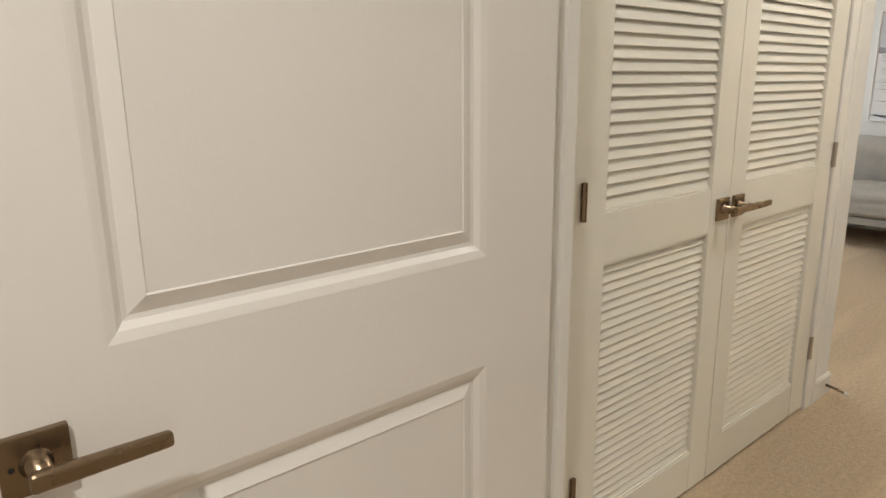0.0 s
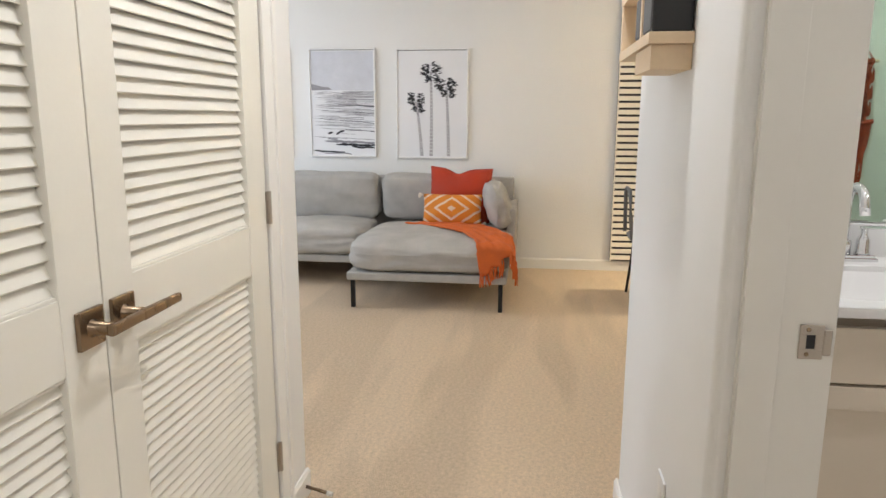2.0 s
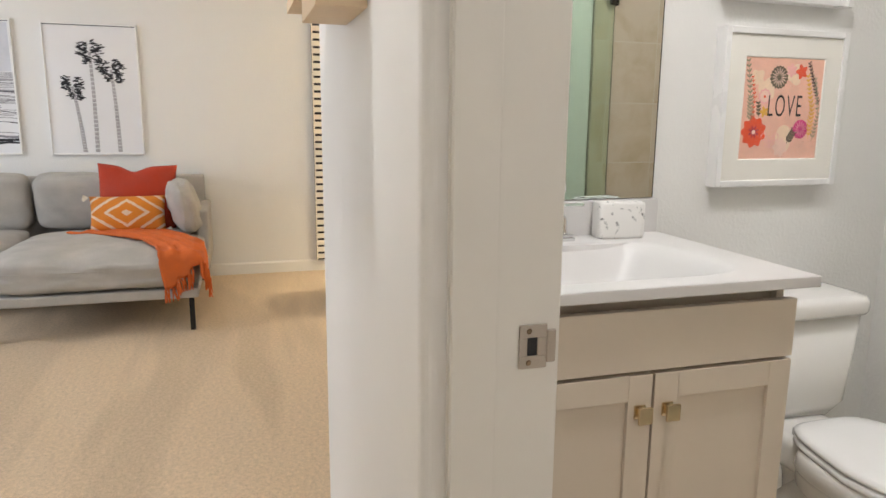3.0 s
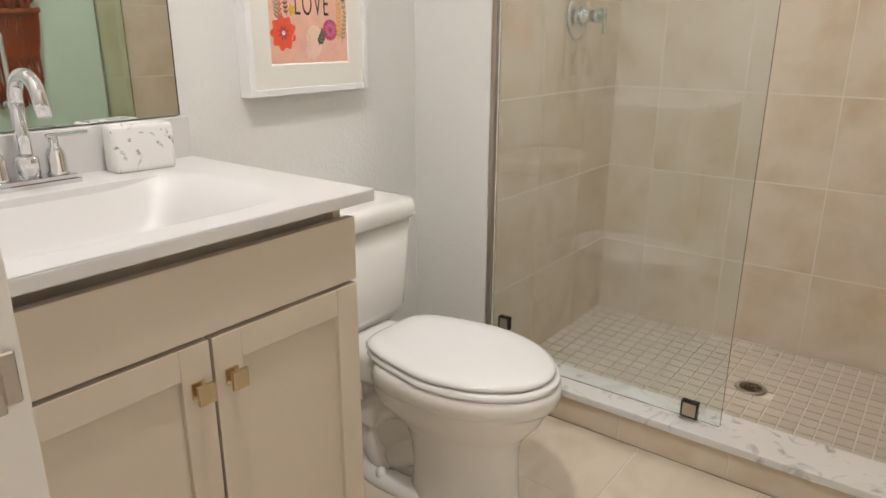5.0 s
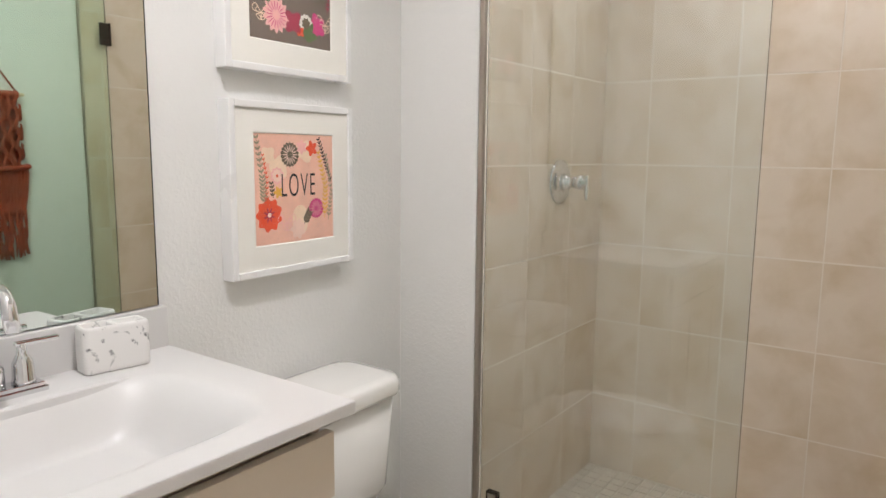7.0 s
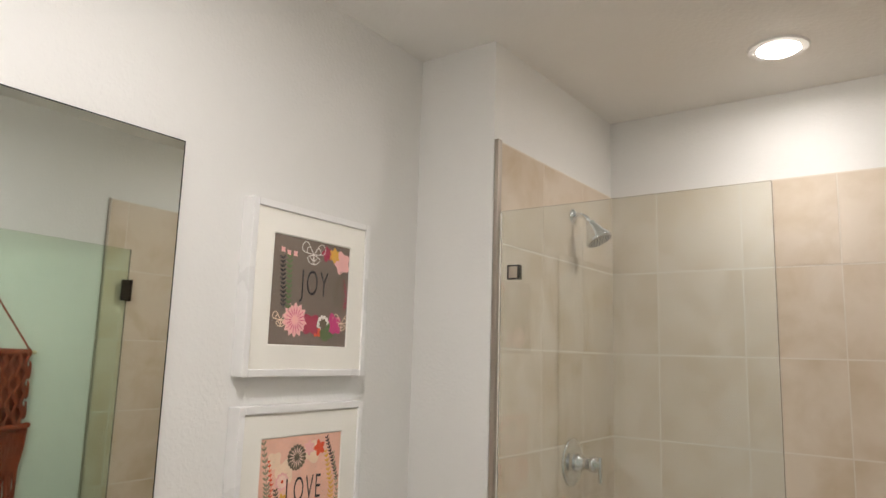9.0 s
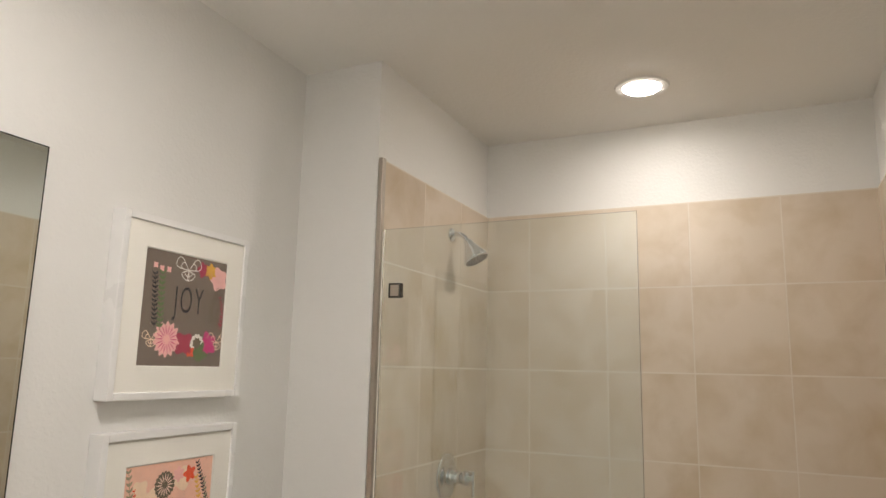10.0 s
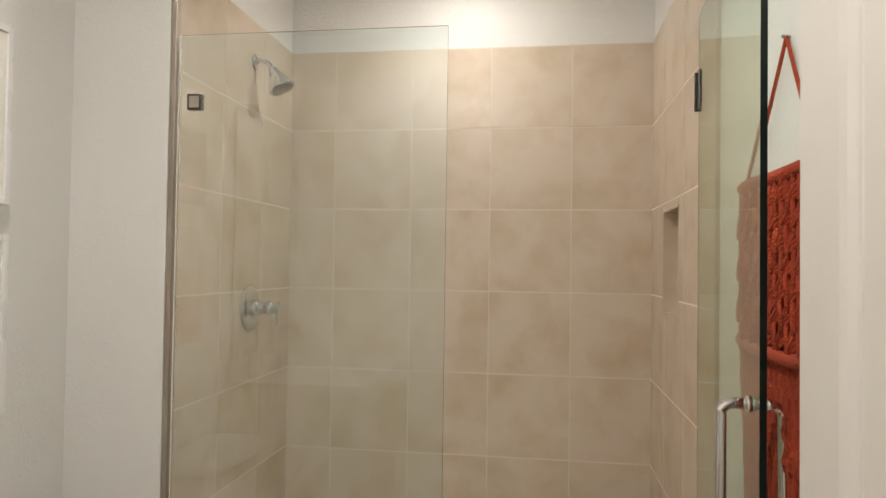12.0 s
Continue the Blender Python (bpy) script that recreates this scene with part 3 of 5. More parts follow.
def clamp(parent, x, y, z, sx=0.020, sz=0.022):
    b = box(x - sx, y - 0.011, z - sz, x - sx + 0.005, y + 0.014, z + sz, 0.001)
    box(x + sx - 0.005, y - 0.011, z - sz, x + sx, y + 0.014, z + sz, 0.001, bm=b)
    box(x - sx + 0.005, y - 0.011, z + sz - 0.005, x + sx - 0.005, y + 0.0138, z + sz, 0.001, bm=b)
    box(x - sx + 0.005, y - 0.011, z - sz, x + sx - 0.005, y + 0.0138, z - sz + 0.005, 0.001, bm=b)
    c = part("clamp", b, DARKCHROME, parent, "square metal glass clamp")
    part("face_plate", box(x - sx + 0.005, y + 0.0055, z - sz + 0.005, x + sx - 0.005, y + 0.0125, z + sz - 0.005, 0.001), NICKEL, c, "brushed metal face plate")
    return c


def pane_mesh(w, h, t=0.01):
    b = box(0, -t / 2, 0, w, t / 2, h)
    for f in b.faces:
        f.material_index = 0 if abs(f.normal.y) > 0.9 else 1
    return b


gp = thing("glass_panel", "fixed clear green-tinted frameless shower glass panel", "shower screen", (1.846, -2.058, 0.122))
g = part("pane", pane_mesh(0.762, 1.912), [GLASS, glass("glass_side", (0.12, 0.155, 0.13), 0.15)], gp)
g.visible_shadow = False
clamp(gp, 2.56 - 1.846, 0, 0.251 - 0.122)
clamp(gp, 2.56 - 1.846, 0, 1.843 - 0.122)
clamp(gp, 1.932 - 1.846, 0, 0.150 - 0.122, 0.024, 0.025)
part("wall_seal", box(0.7625, -0.004, 0.0, 0.769, 0.004, 1.905), RUBBER, gp)

ang = math.degrees(math.atan2(-1.42 + 2.058, 1.242 - 1.2))
gd = thing("shower_door", "clear glass shower door, swung open, with a tubular handle", "shower door", (1.2, -2.058, 0.125), ang)
g = part("pane", pane_mesh(0.64, 1.91, 0.011), [GLASS_DOOR, GLASS_EDGE], gd)
g.visible_shadow = False
for hz in (0.25, 1.72):
    h = part("hinge", box(-0.012, -0.009, hz - 0.048, 0.028, 0.009, hz + 0.048, 0.002), DARKCHROME, gd, "square chrome glass hinge")
    part("wall_leaf", box(-0.019, -0.014, hz - 0.05, -0.0125, 0.014, hz + 0.05, 0.0015), DARKCHROME, h)
for sg in (1, -1):
    y0, y1 = sg * 0.006, sg * (0.052 if sg < 0 else 0.047)
    pts = [(0.575, y0, 1.045)] + arc((0.575, y1 - sg * 0.018, 1.027), 0.018, 90, 0, 5, (0, sg, 0), (0, 0, 1))[0:] + arc((0.575, y1 - sg * 0.018, 0.79), 0.018, 0, -90, 5, (0, sg, 0), (0, 0, 1)) + [(0.575, y0, 0.772)]
    hd = part("handle", tube(pts, 0.0095, 14), CHROME, gd, "bent chrome tube handle", True)
    for z in (1.045, 0.772):
        part("washer", lathe([(0.014, 0), (0.014, 0.006), (0.011, 0.008)], 20, pose(0.575, y0 - sg * 0.001, z, -90 * sg)), CHROME, hd, smooth=True)

sh = thing("shower_spray_fixture", "chrome shower head on a short bent arm", "shower head", (2.62, -2.58, 2.116))
part("flange", lathe([(0.028, 0), (0.026, 0.006), (0.012, 0.012)], 28, pose(0, 0, 0, 0, -90)), CHROME, sh, smooth=True)
part("arm", tube([(0, 0, 0), (-0.022, 0, 0.003), (-0.04, 0, -0.002), (-0.056, 0, -0.013), (-0.068, 0, -0.03)], 0.0095, 14), CHROME, sh, smooth=True)
hm = pose(-0.066, 0, -0.026) @ pose(0, 0, 0, 0, 180 + 28, 0)
head = part("head", lathe([(0.012, 0), (0.018, 0.006), (0.018, 0.016), (0.024, 0.026), (0.036, 0.052), (0.047, 0.072), (0.050, 0.082), (0.046, 0.086)], 36, hm), CHROME, sh, smooth=True)
part("spray_face", lathe([(0, 0.0862), (0.0445, 0.0865)], 36, hm), NICKEL, head)
bm = bmesh.new()
for rr, nn in ((0.012, 6), (0.024, 12), (0.034, 18)):
    for k in range(nn):
        a = 2 * math.pi * k / nn
        join(bm, lathe([(0.0024, 0.0865), (0.0016, 0.089)], 6, hm @ pose(rr * math.cos(a), rr * math.sin(a), 0)))
part("nozzles", bm, BLACK, head)

va = thing("shower_valve", "round chrome shower valve plate with a lever", "shower valve", (2.62, -2.575, 1.235))
part("escutcheon", lathe([(0.081, 0), (0.080, 0.006), (0.072, 0.010), (0.058, 0.0115), (0.054, 0.0085), (0.034, 0.009), (0.032, 0.014)], 40, pose(0, 0, 0, 0, -90)), CHROME, va, smooth=True)
part("stem", lathe([(0.03, 0.012), (0.03, 0.035), (0.022, 0.038), (0.022, 0.07), (0.026, 0.072), (0.026, 0.092), (0.014, 0.094), (0.014, 0.106)], 28, pose(0, 0, 0, 0, -90)), CHROME, va, smooth=True)
part("lever", lathe([(0.006, 0), (0.0065, 0.002), (0.0065, 0.084), (0.006, 0.086)], 14, pose(-0.106, 0, -0.06)), CHROME, va, smooth=True)

# ---- vanity ----
YV0, YV1 = -1.115, -0.447
vc = thing("vanity_cabinet", "taupe painted shaker vanity cabinet with two doors", "vanity cabinet", (2.335, 0, 0))
part("body", join(join(join(box(0.0, YV0 + 0.002, 0.09, 0.55, YV1, 0.76, 0.001), box(0.03, YV0 + 0.002, 0.76, 0.046, YV1, 0.876)), join(box(0.016, YV0 + 0.002, 0.76, 0.55, YV0 + 0.02, 0.876), box(0.016, YV1 - 0.018, 0.76, 0.55, YV1, 0.876))), box(0.05, YV0 + 0.002, 0.0, 0.55, YV1, 0.09)), VANITY, vc)
part("drawer_front", box(-0.02, YV0, 0.732, 0.0, YV1, 0.852, 0.0015), VANITY, vc)
for ya, yb, ky in ((YV0, -0.796, -0.825), (-0.7905, YV1, -0.764)):
    b = bmesh.new()
    s = 0.052
    box(-0.02, ya, 0.1, -0.0005, ya + s, 0.724, 0.0012, bm=b)
    box(-0.02, yb - s, 0.1, -0.0005, yb, 0.724, 0.0012, bm=b)
    box(-0.0195, ya + s, 0.1, -0.0005, yb - s, 0.1 + s, 0.0012, bm=b)
    box(-0.0195, ya + s, 0.724 - s, -0.0005, yb - s, 0.724, 0.0012, bm=b)
    box(-0.011, ya + s - 0.002, 0.1 + s - 0.002, -0.002, yb - s + 0.002, 0.724 - s + 0.002, bm=b)
    d = part("door", b, VANITY, vc)
    k = part("knob", box(-0.046, ky - 0.0145, 0.634, -0.039, ky + 0.0145, 0.667, 0.0015), BRASS, d, "square champagne brass knob")
for ky in (-0.825, -0.764):
    part("knob_stem", join(box(-0.040, ky - 0.006, 0.642, -0.019, ky + 0.006, 0.658, 0.001), box(-0.024, ky - 0.012, 0.637, -0.0195, ky + 0.012, 0.664, 0.001)), BRASS, vc)

ct = thing("sink_counter", "glossy white vanity top with a moulded rectangular basin", "sink", (0, 0, 0))
BX0, BX1, BY0, BY1 = 2.362, 2.745, -1.052, -0.51
bm = bmesh.new()
NX, NY = 56, 72
X0, X1, Y0, Y1 = 2.2992, 2.868, -1.1518, -0.432
grid = []
for i in range(NX + 1):
    row = []
    for j in range(NY + 1):
        x, y = X0 + (X1 - X0) * i / NX, Y0 + (Y1 - Y0) * j / NY
        u, v = (x - (BX0 + BX1) / 2) / ((BX1 - BX0) / 2), (y - (BY0 + BY1) / 2) / ((BY1 - BY0) / 2)
        r = (abs(u) ** 5 + abs(v) ** 5) ** 0.2
        k = min(max((1.0 - r) / (0.36 + 0.30 * max(0.0, -v) ** 3 * max(0.0, 1 - u ** 4)), 0), 1)
        row.append(bm.verts.new((x, y, 0.9 - 0.10 * (k * k * (3 - 2 * k)) ** 0.9)))
    grid.append(row)
for i in range(NX):
    for j in range(NY):
        bm.faces.new((grid[i][j], grid[i + 1][j], grid[i + 1][j + 1], grid[i][j + 1]))
part("basin_surface", bm, QUARTZ, ct, smooth=True)
bm = box(2.298, Y0 - 0.001, 0.877, 2.345, Y1 + 0.004, 0.8994, 0.0025)
box(2.33, Y0 - 0.001, 0.877, 2.885, BY0 - 0.02, 0.8994, 0.0025, bm=bm)
box(2.33, BY1 + 0.02, 0.877, 2.885, Y1 + 0.004, 0.8994, 0.0025, bm=bm)
box(2.73, Y0 - 0.001, 0.877, 2.885, Y1 + 0.004, 0.8994, 0.0025, bm=bm)
part("slab_edge", bm, QUARTZ, ct)
part("backsplash", box(-0.0215, -0.022, 0.897, 0.0, 0.698, 0.992, 0.004, 3), QUARTZ, ct).matrix_local = pose(2.8895, -1.13, 0, 0, 0, TURN)
part("sink_drain", lathe([(0.0, 0.0), (0.02, 0.001), (0.024, 0.0)], 24, pose(2.56, -0.78, 0.7865)), CHROME, ct, smooth=True)

FY = -0.772
fa = thing("faucet", "polished chrome two-handle bathroom faucet", "faucet", (2.805, FY, 0.9))
part("base_plate", join(box(-0.026, -0.083, 0.0, 0.026, 0.083, 0.009, 0.0012), box(-0.022, -0.078, 0.008, 0.022, 0.078, 0.017, 0.0012)), CHROME, fa)
pts = [(0, 0, 0.016), (0, 0, 0.10), (0, 0, 0.152)] + arc((-0.05, 0, 0.152), 0.05, 0, 150, 12, (1, 0, 0), (0, 0, 1)) + [(-0.105, 0, 0.135)]
part("spout", tube(pts, [0.0135, 0.0128] + [0.0125] * (len(pts) - 2), 18), CHROME, fa, smooth=True)
part("spout_collar", lathe([(0.021, 0.014), (0.021, 0.05), (0.019, 0.056), (0.0135, 0.058)], 28), CHROME, fa, smooth=True)
for sg in (1, -1):
    hd = part("handle", lathe([(0.0195, 0.016), (0.0205, 0.022), (0.0185, 0.026), (0.0175, 0.054), (0.013, 0.064), (0.009, 0.070), (0.008, 0.088)], 26, pose(0, sg * 0.052, 0)), CHROME, fa, "fluted chrome handle", True)
    part("lever", box(-0.006, sg * 0.040, 0.085, 0.006, sg * 0.116, 0.0925, 0.003), CHROME, hd)

mi = thing("wall_mirror", "large frameless bathroom mirror over the vanity", "mirror", (2.8785, -1.131, 0), 1.4)
part("mirror_glass", box(-0.006, 0.0, 0.9955, 0.0, 0.69, 2.045), MIRROR, mi)
part("mirror_edge", join(box(-0.0065, -0.0025, 0.9955, 0.0, -0.0005, 2.0475), box(-0.0065, -0.0025, 2.0455, 0, 0.69, 2.0475)), GLASS_EDGE, mi)


# ---- toilet ----
def egg(n, xc, hl, hw, z, back=0.62, off=0.0, taper=0.0, square=2.9):
    """Outline of a toilet section: round front at -x, squarer back."""
    pts = []
    for i in range(n):
        a = 2 * math.pi * i / n
        c, s = math.cos(a), math.sin(a)
        p = 2.0 if c < 0 else square
        r = (abs(c) ** p + abs(s) ** p) ** (-1 / p)
        x = c * r * (hl * (1 if c < 0 else back))
        pts.append((xc + x, s * r * hw * (1 - taper * max(c * r, 0.0)) + off, z))
    return pts


def loft(sections, cap=True):
    b = bmesh.new()
    rings = [[b.verts.new(p) for p in s] for s in sections]
    n = len(rings[0])
    for a, c in zip(rings, rings[1:]):
        for i in range(n):
            b.faces.new((a[i], a[(i + 1) % n], c[(i + 1) % n], c[i]))
    if cap:
        b.faces.new(list(reversed(rings[0])))
        b.faces.new(rings[-1])
    bmesh.ops.recalc_face_normals(b, faces=b.faces)
    return b


TY = -1.512
to = thing("toilet", "white porcelain two-piece toilet with its lid closed", "toilet", (0, TY, -0.008))
N = 48
bowl = loft([egg(N, 2.335, 0.160, 0.112, 0.0, 0.9), egg(N, 2.335, 0.158, 0.110, 0.02, 0.9), egg(N, 2.335, 0.152, 0.104, 0.08, 0.9), egg(N, 2.335, 0.150, 0.102, 0.17, 0.95), egg(N, 2.34, 0.158, 0.106, 0.215, 1.0), egg(N, 2.355, 0.195, 0.124, 0.25, 1.0), egg(N, 2.37, 0.243, 0.150, 0.292, 0.9), egg(N, 2.37, 0.262, 0.162, 0.330, 0.80), egg(N, 2.368, 0.270, 0.169, 0.343, 0.76), egg(N, 2.367, 0.279, 0.178, 0.352, 0.75), egg(N, 2.365, 0.281, 0.179, 0.375, 0.72), egg(N, 2.365, 0.279, 0.177, 0.392, 0.70), egg(N, 2.365, 0.268, 0.166, 0.397, 0.70)])
part("bowl", bowl, PORCELAIN, to, smooth=True)
b = bmesh.new()
for sg in (1, -1):
    join(b, tube([(2.42, sg * 0.040, 0.29), (2.50, sg * 0.040, 0.262), (2.57, sg * 0.038, 0.225), (2.625, sg * 0.036, 0.165), (2.63, sg * 0.036, 0.105), (2.595, sg * 0.036, 0.065), (2.55, sg * 0.036, 0.03)], [0.058, 0.056, 0.052, 0.050, 0.050, 0.050, 0.052], 20))
    join(b, tube([(2.40, sg * 0.036, 0.13), (2.47, sg * 0.036, 0.115), (2.53, sg * 0.034, 0.075), (2.56, sg * 0.034, 0.04)], [0.050, 0.046, 0.044, 0.042], 18))
part("trapway", b, PORCELAIN, to, smooth=True)
part("trapway_wall", loft([egg(N, 2.50, 0.16, 0.066, 0.03, 1.0), egg(N, 2.51, 0.155, 0.062, 0.12, 1.0), egg(N, 2.52, 0.16, 0.064, 0.24, 1.0), egg(N, 2.52, 0.17, 0.085, 0.33, 1.0)]), PORCELAIN, to, smooth=True)
part("foot", loft([egg(N, 2.50, 0.18, 0.122, 0.0, 1.0), egg(N, 2.50, 0.178, 0.12, 0.03, 1.0), egg(N, 2.50, 0.165, 0.105, 0.042, 1.0)]), PORCELAIN, to, smooth=True)
part("tank_deck", box(2.50, -0.115, 0.30, 2.86, 0.115, 0.392, 0.03, 4), PORCELAIN, to, smooth=True)
for sg in (1, -1):
    part("bolt_cap", lathe([(0.015, 0.03), (0.015, 0.048), (0.011, 0.056), (0.003, 0.059)], 18, pose(2.545, sg * 0.098, 0)), SEAT, to, smooth=True)
part("seat", loft([egg(N, 2.355, 0.262, 0.176, 0.398, 0.88, 0.0, 0.24, 5.0), egg(N, 2.355, 0.265, 0.179, 0.404, 0.88, 0.0, 0.24, 5.0), egg(N, 2.355, 0.262, 0.176, 0.4135, 0.88, 0.0, 0.24, 5.0), egg(N, 2.355, 0.25, 0.165, 0.415, 0.88, 0.0, 0.24, 5.0)]), SEAT, to, smooth=True)
part("lid", loft([egg(N, 2.362, 0.255, 0.17, 0.417, 0.88, 0.0, 0.24, 5.0), egg(N, 2.362, 0.26, 0.175, 0.422, 0.88, 0.0, 0.24, 5.0), egg(N, 2.362, 0.258, 0.173, 0.429, 0.88, 0.0, 0.24, 5.0), egg(N, 2.362, 0.243, 0.160, 0.4345, 0.88, 0.0, 0.24, 5.0), egg(N, 2.362, 0.19, 0.12, 0.437, 0.88, 0.0, 0.24, 5.0), egg(N, 2.362, 0.08, 0.05, 0.438, 0.88, 0.0, 0.24, 5.0)]), SEAT, to, smooth=True)
for sg in (1, -1):
    part("seat_hinge", box(2.575, sg * 0.07 - 0.016, 0.390, 2.602, sg * 0.07 + 0.016, 0.416, 0.006, 3), SEAT, to, smooth=True)


def rounded_rect(x0, y0, x1, y1, r, z, n=8, bow=0.0):
    pts = []
    for cx, cy, a0 in ((x1 - r, y1 - r, 0), (x0 + r, y1 - r, 90), (x0 + r, y0 + r, 180), (x1 - r, y0 + r, 270)):
        for i in range(n + 1):
            a = radians(a0 + 90 * i / n)
            x, y = cx + r * math.cos(a), cy + r * math.sin(a)
            k = (y - (y0 + y1) / 2) / ((y1 - y0) / 2)
            if x < (x0 + x1) / 2:
                x -= bow * (1 - k * k)
            pts.append((x, y, z))
    return pts


part("tank", loft([rounded_rect(2.70, -0.165, 2.875, 0.165, 0.05, 0.385, 8, 0.02), rounded_rect(2.675, -0.19, 2.88, 0.19, 0.055, 0.43, 8, 0.02), rounded_rect(2.662, -0.203, 2.882, 0.203, 0.055, 0.69, 8, 0.02)]), PORCELAIN, to, smooth=True)
part("tank_lid", loft([rounded_rect(2.652, -0.212, 2.884, 0.212, 0.055, 0.691, 8, 0.022), rounded_rect(2.648, -0.216, 2.886, 0.216, 0.058, 0.70, 8, 0.022), rounded_rect(2.648, -0.216, 2.886, 0.216, 0.058, 0.725, 8, 0.022), rounded_rect(2.656, -0.208, 2.878, 0.208, 0.055, 0.737, 8, 0.022), rounded_rect(2.68, -0.18, 2.86, 0.18, 0.05, 0.741, 8, 0.015)]), PORCELAIN, to, smooth=True)


# ---- toothbrush holder ----
tb = thing("toothbrush_holder", "white marbled resin toothbrush holder with two openings", "toothbrush holder", (2.812, -0.995, 0.9), -8)
SW = veined("white_black_swirl_resin", (0.80, 0.78, 0.75), (0.05, 0.05, 0.05), 11.0, 0.35, 0.60, 0.70, 3.4)
hx, hy = 0.029, 0.064
sections = [rounded_rect(-hx + i, -hy + i, hx - i, hy - i, max(0.012 - i * 0.5, 0.004), z) for i, z in ((0.004, 0.0), (0.001, 0.003), (0.0, 0.010), (0.0, 0.086), (0.001, 0.091), (0.003, 0.0935), (0.006, 0.0935), (0.0075, 0.091), (0.0085, 0.055))]
part("body", loft(sections), SW, tb, smooth=True)
part("divider", box(-hx + 0.007, -0.005, 0.05, hx - 0.007, 0.005, 0.092, 0.003, 3), SW, tb)


# ---- framed prints in the bathroom ----
def disc(b, x, z, r, petals=0, y=0.0, depth=0.25, n=40, sx=1.0):
    """Flat flower or dot on the xz plane, facing -y."""
    vs = []
    for i in range(n):
        a = 2 * math.pi * i / n
        k = r * (1 - depth * (0.5 + 0.5 * math.cos(petals * a))) if petals else r
        vs.append(b.verts.new((x + sx * k * math.cos(a), y, z + k * math.sin(a))))
    b.faces.new(vs)
    return b


def leaf(b, x, z, a, length, width, y=0.0):
    c, s = math.cos(a), math.sin(a)
    vs = [b.verts.new((x + c * u - s * v, y, z + s * u + c * v)) for u, v in ((0, 0), (length * 0.3, width / 2), (length * 0.7, width / 2.4), (length, 0), (length * 0.7, -width / 2.4), (length * 0.3, -width / 2))]
    b.faces.new(vs)


def stem(b, p, q, w, y=0.0):
    d = (Vector(q) - Vector(p)).normalized()
    nx, nz = -d[1] * w / 2, d[0] * w / 2
    b.faces.new([b.verts.new(v) for v in ((p[0] + nx, y, p[1] + nz), (p[0] - nx, y, p[1] - nz), (q[0] - nx, y, q[1] - nz), (q[0] + nx, y, q[1] + nz))])


def sprig(b, p, q, n, length, width, y=0.0, both=True):
    stem(b, p, q, 0.0022, y)
    a = math.atan2(q[1] - p[1], q[0] - p[0])
    for i in range(n):
        t = (i + 0.6) / n
        x, z = p[0] + (q[0] - p[0]) * t, p[1] + (q[1] - p[1]) * t
        leaf(b, x, z, a + 0.8, length, width, y)
        if both:
            leaf(b, x, z, a - 0.8, length, width, y)


def ink(name, colour):
    return mat(name, colour, 0.8, vary=0.12, scale=25, fine=120)


I_RED, I_PINK, I_MAG, I_YEL, I_OLIVE, I_GREEN, I_BLUSH, I_BLACK, I_WHITE = (ink("ink_coral", (0.72, 0.09, 0.03)), ink("ink_pink", (0.78, 0.42, 0.38)), ink("ink_magenta", (0.52, 0.04, 0.17)), ink("ink_mustard", (0.70, 0.38, 0.05)), ink("ink_olive", (0.13, 0.10, 0.06)), ink("ink_green", (0.10, 0.15, 0.05)), ink("ink_blush", (0.80, 0.55, 0.44)), ink("ink_black", (0.015, 0.013, 0.013)), ink("ink_white", (0.75, 0.72, 0.64)))


def lettering(word, size, m, material, parent, label):
    cu_ = bpy.data.curves.new("lettering", "FONT")
    cu_.body, cu_.size, cu_.align_x, cu_.align_y, cu_.extrude = word, size, "CENTER", "CENTER", 0.0002
    cu_.space_character, cu_.offset = 1.2, -0.0004
    tmp = bpy.data.objects.new("lettering", cu_)
    me = bpy.data.meshes.new_from_object(tmp)
    bpy.data.objects.remove(tmp)
    me.transform(m)
    me.materials.append(material)
    ob = new("lettering", me)
    ob.parent = parent
    ob["label"] = label
    return ob


def picture_frame(label, at, w, h, border, depth, art_w, art_h, paper):
    """A framed print. Local x runs to the viewer's right, the face looks along -y; it is turned to hang on the vanity wall."""
    f = thing("picture_frame", label, "framed print", at, -90 + TURN, group="bathroom prints")
    for q in ((0, 0, border, h), (w - border, 0, w, h)):
        part("frame_bar", box(q[0], -depth, q[1], q[2], 0, q[3], 0.0025), FRAME, f)
    for q in ((border, 0, w - border, border), (border, h - border, w - border, h)):
        part("frame_bar", box(q[0], -depth + 0.0004, q[1], q[2], 0, q[3], 0.0025), FRAME, f)
    mx, mz = (w - art_w) / 2, (h - art_h) / 2
    g = part("glazing", box(border + 0.0005, -depth + 0.002, border + 0.0005, w - border - 0.0005, -depth + 0.004, h - border - 0.0005), FRAMEGLASS, f, "thin clear picture glass")
    g.visible_shadow = False
    b, loops = ring_profile(border, border, w - border, h - border, [(0, -depth + 0.006), (mx - border, -depth + 0.006), (mx - border + 0.003, -depth + 0.0085)])
    bmesh.ops.recalc_face_normals(b, faces=b.faces)
    part("mat_board", b, MAT_BOARD, f)
    part("print", box(mx - 0.004, -depth + 0.009, mz - 0.004, w - mx + 0.004, -depth + 0.012, h - mz + 0.004), paper, f)
    part("backing", box(0.008, -depth + 0.0125, 0.008, w - 0.008, -0.001, h - 0.008), MAT_BOARD, f)
    return f


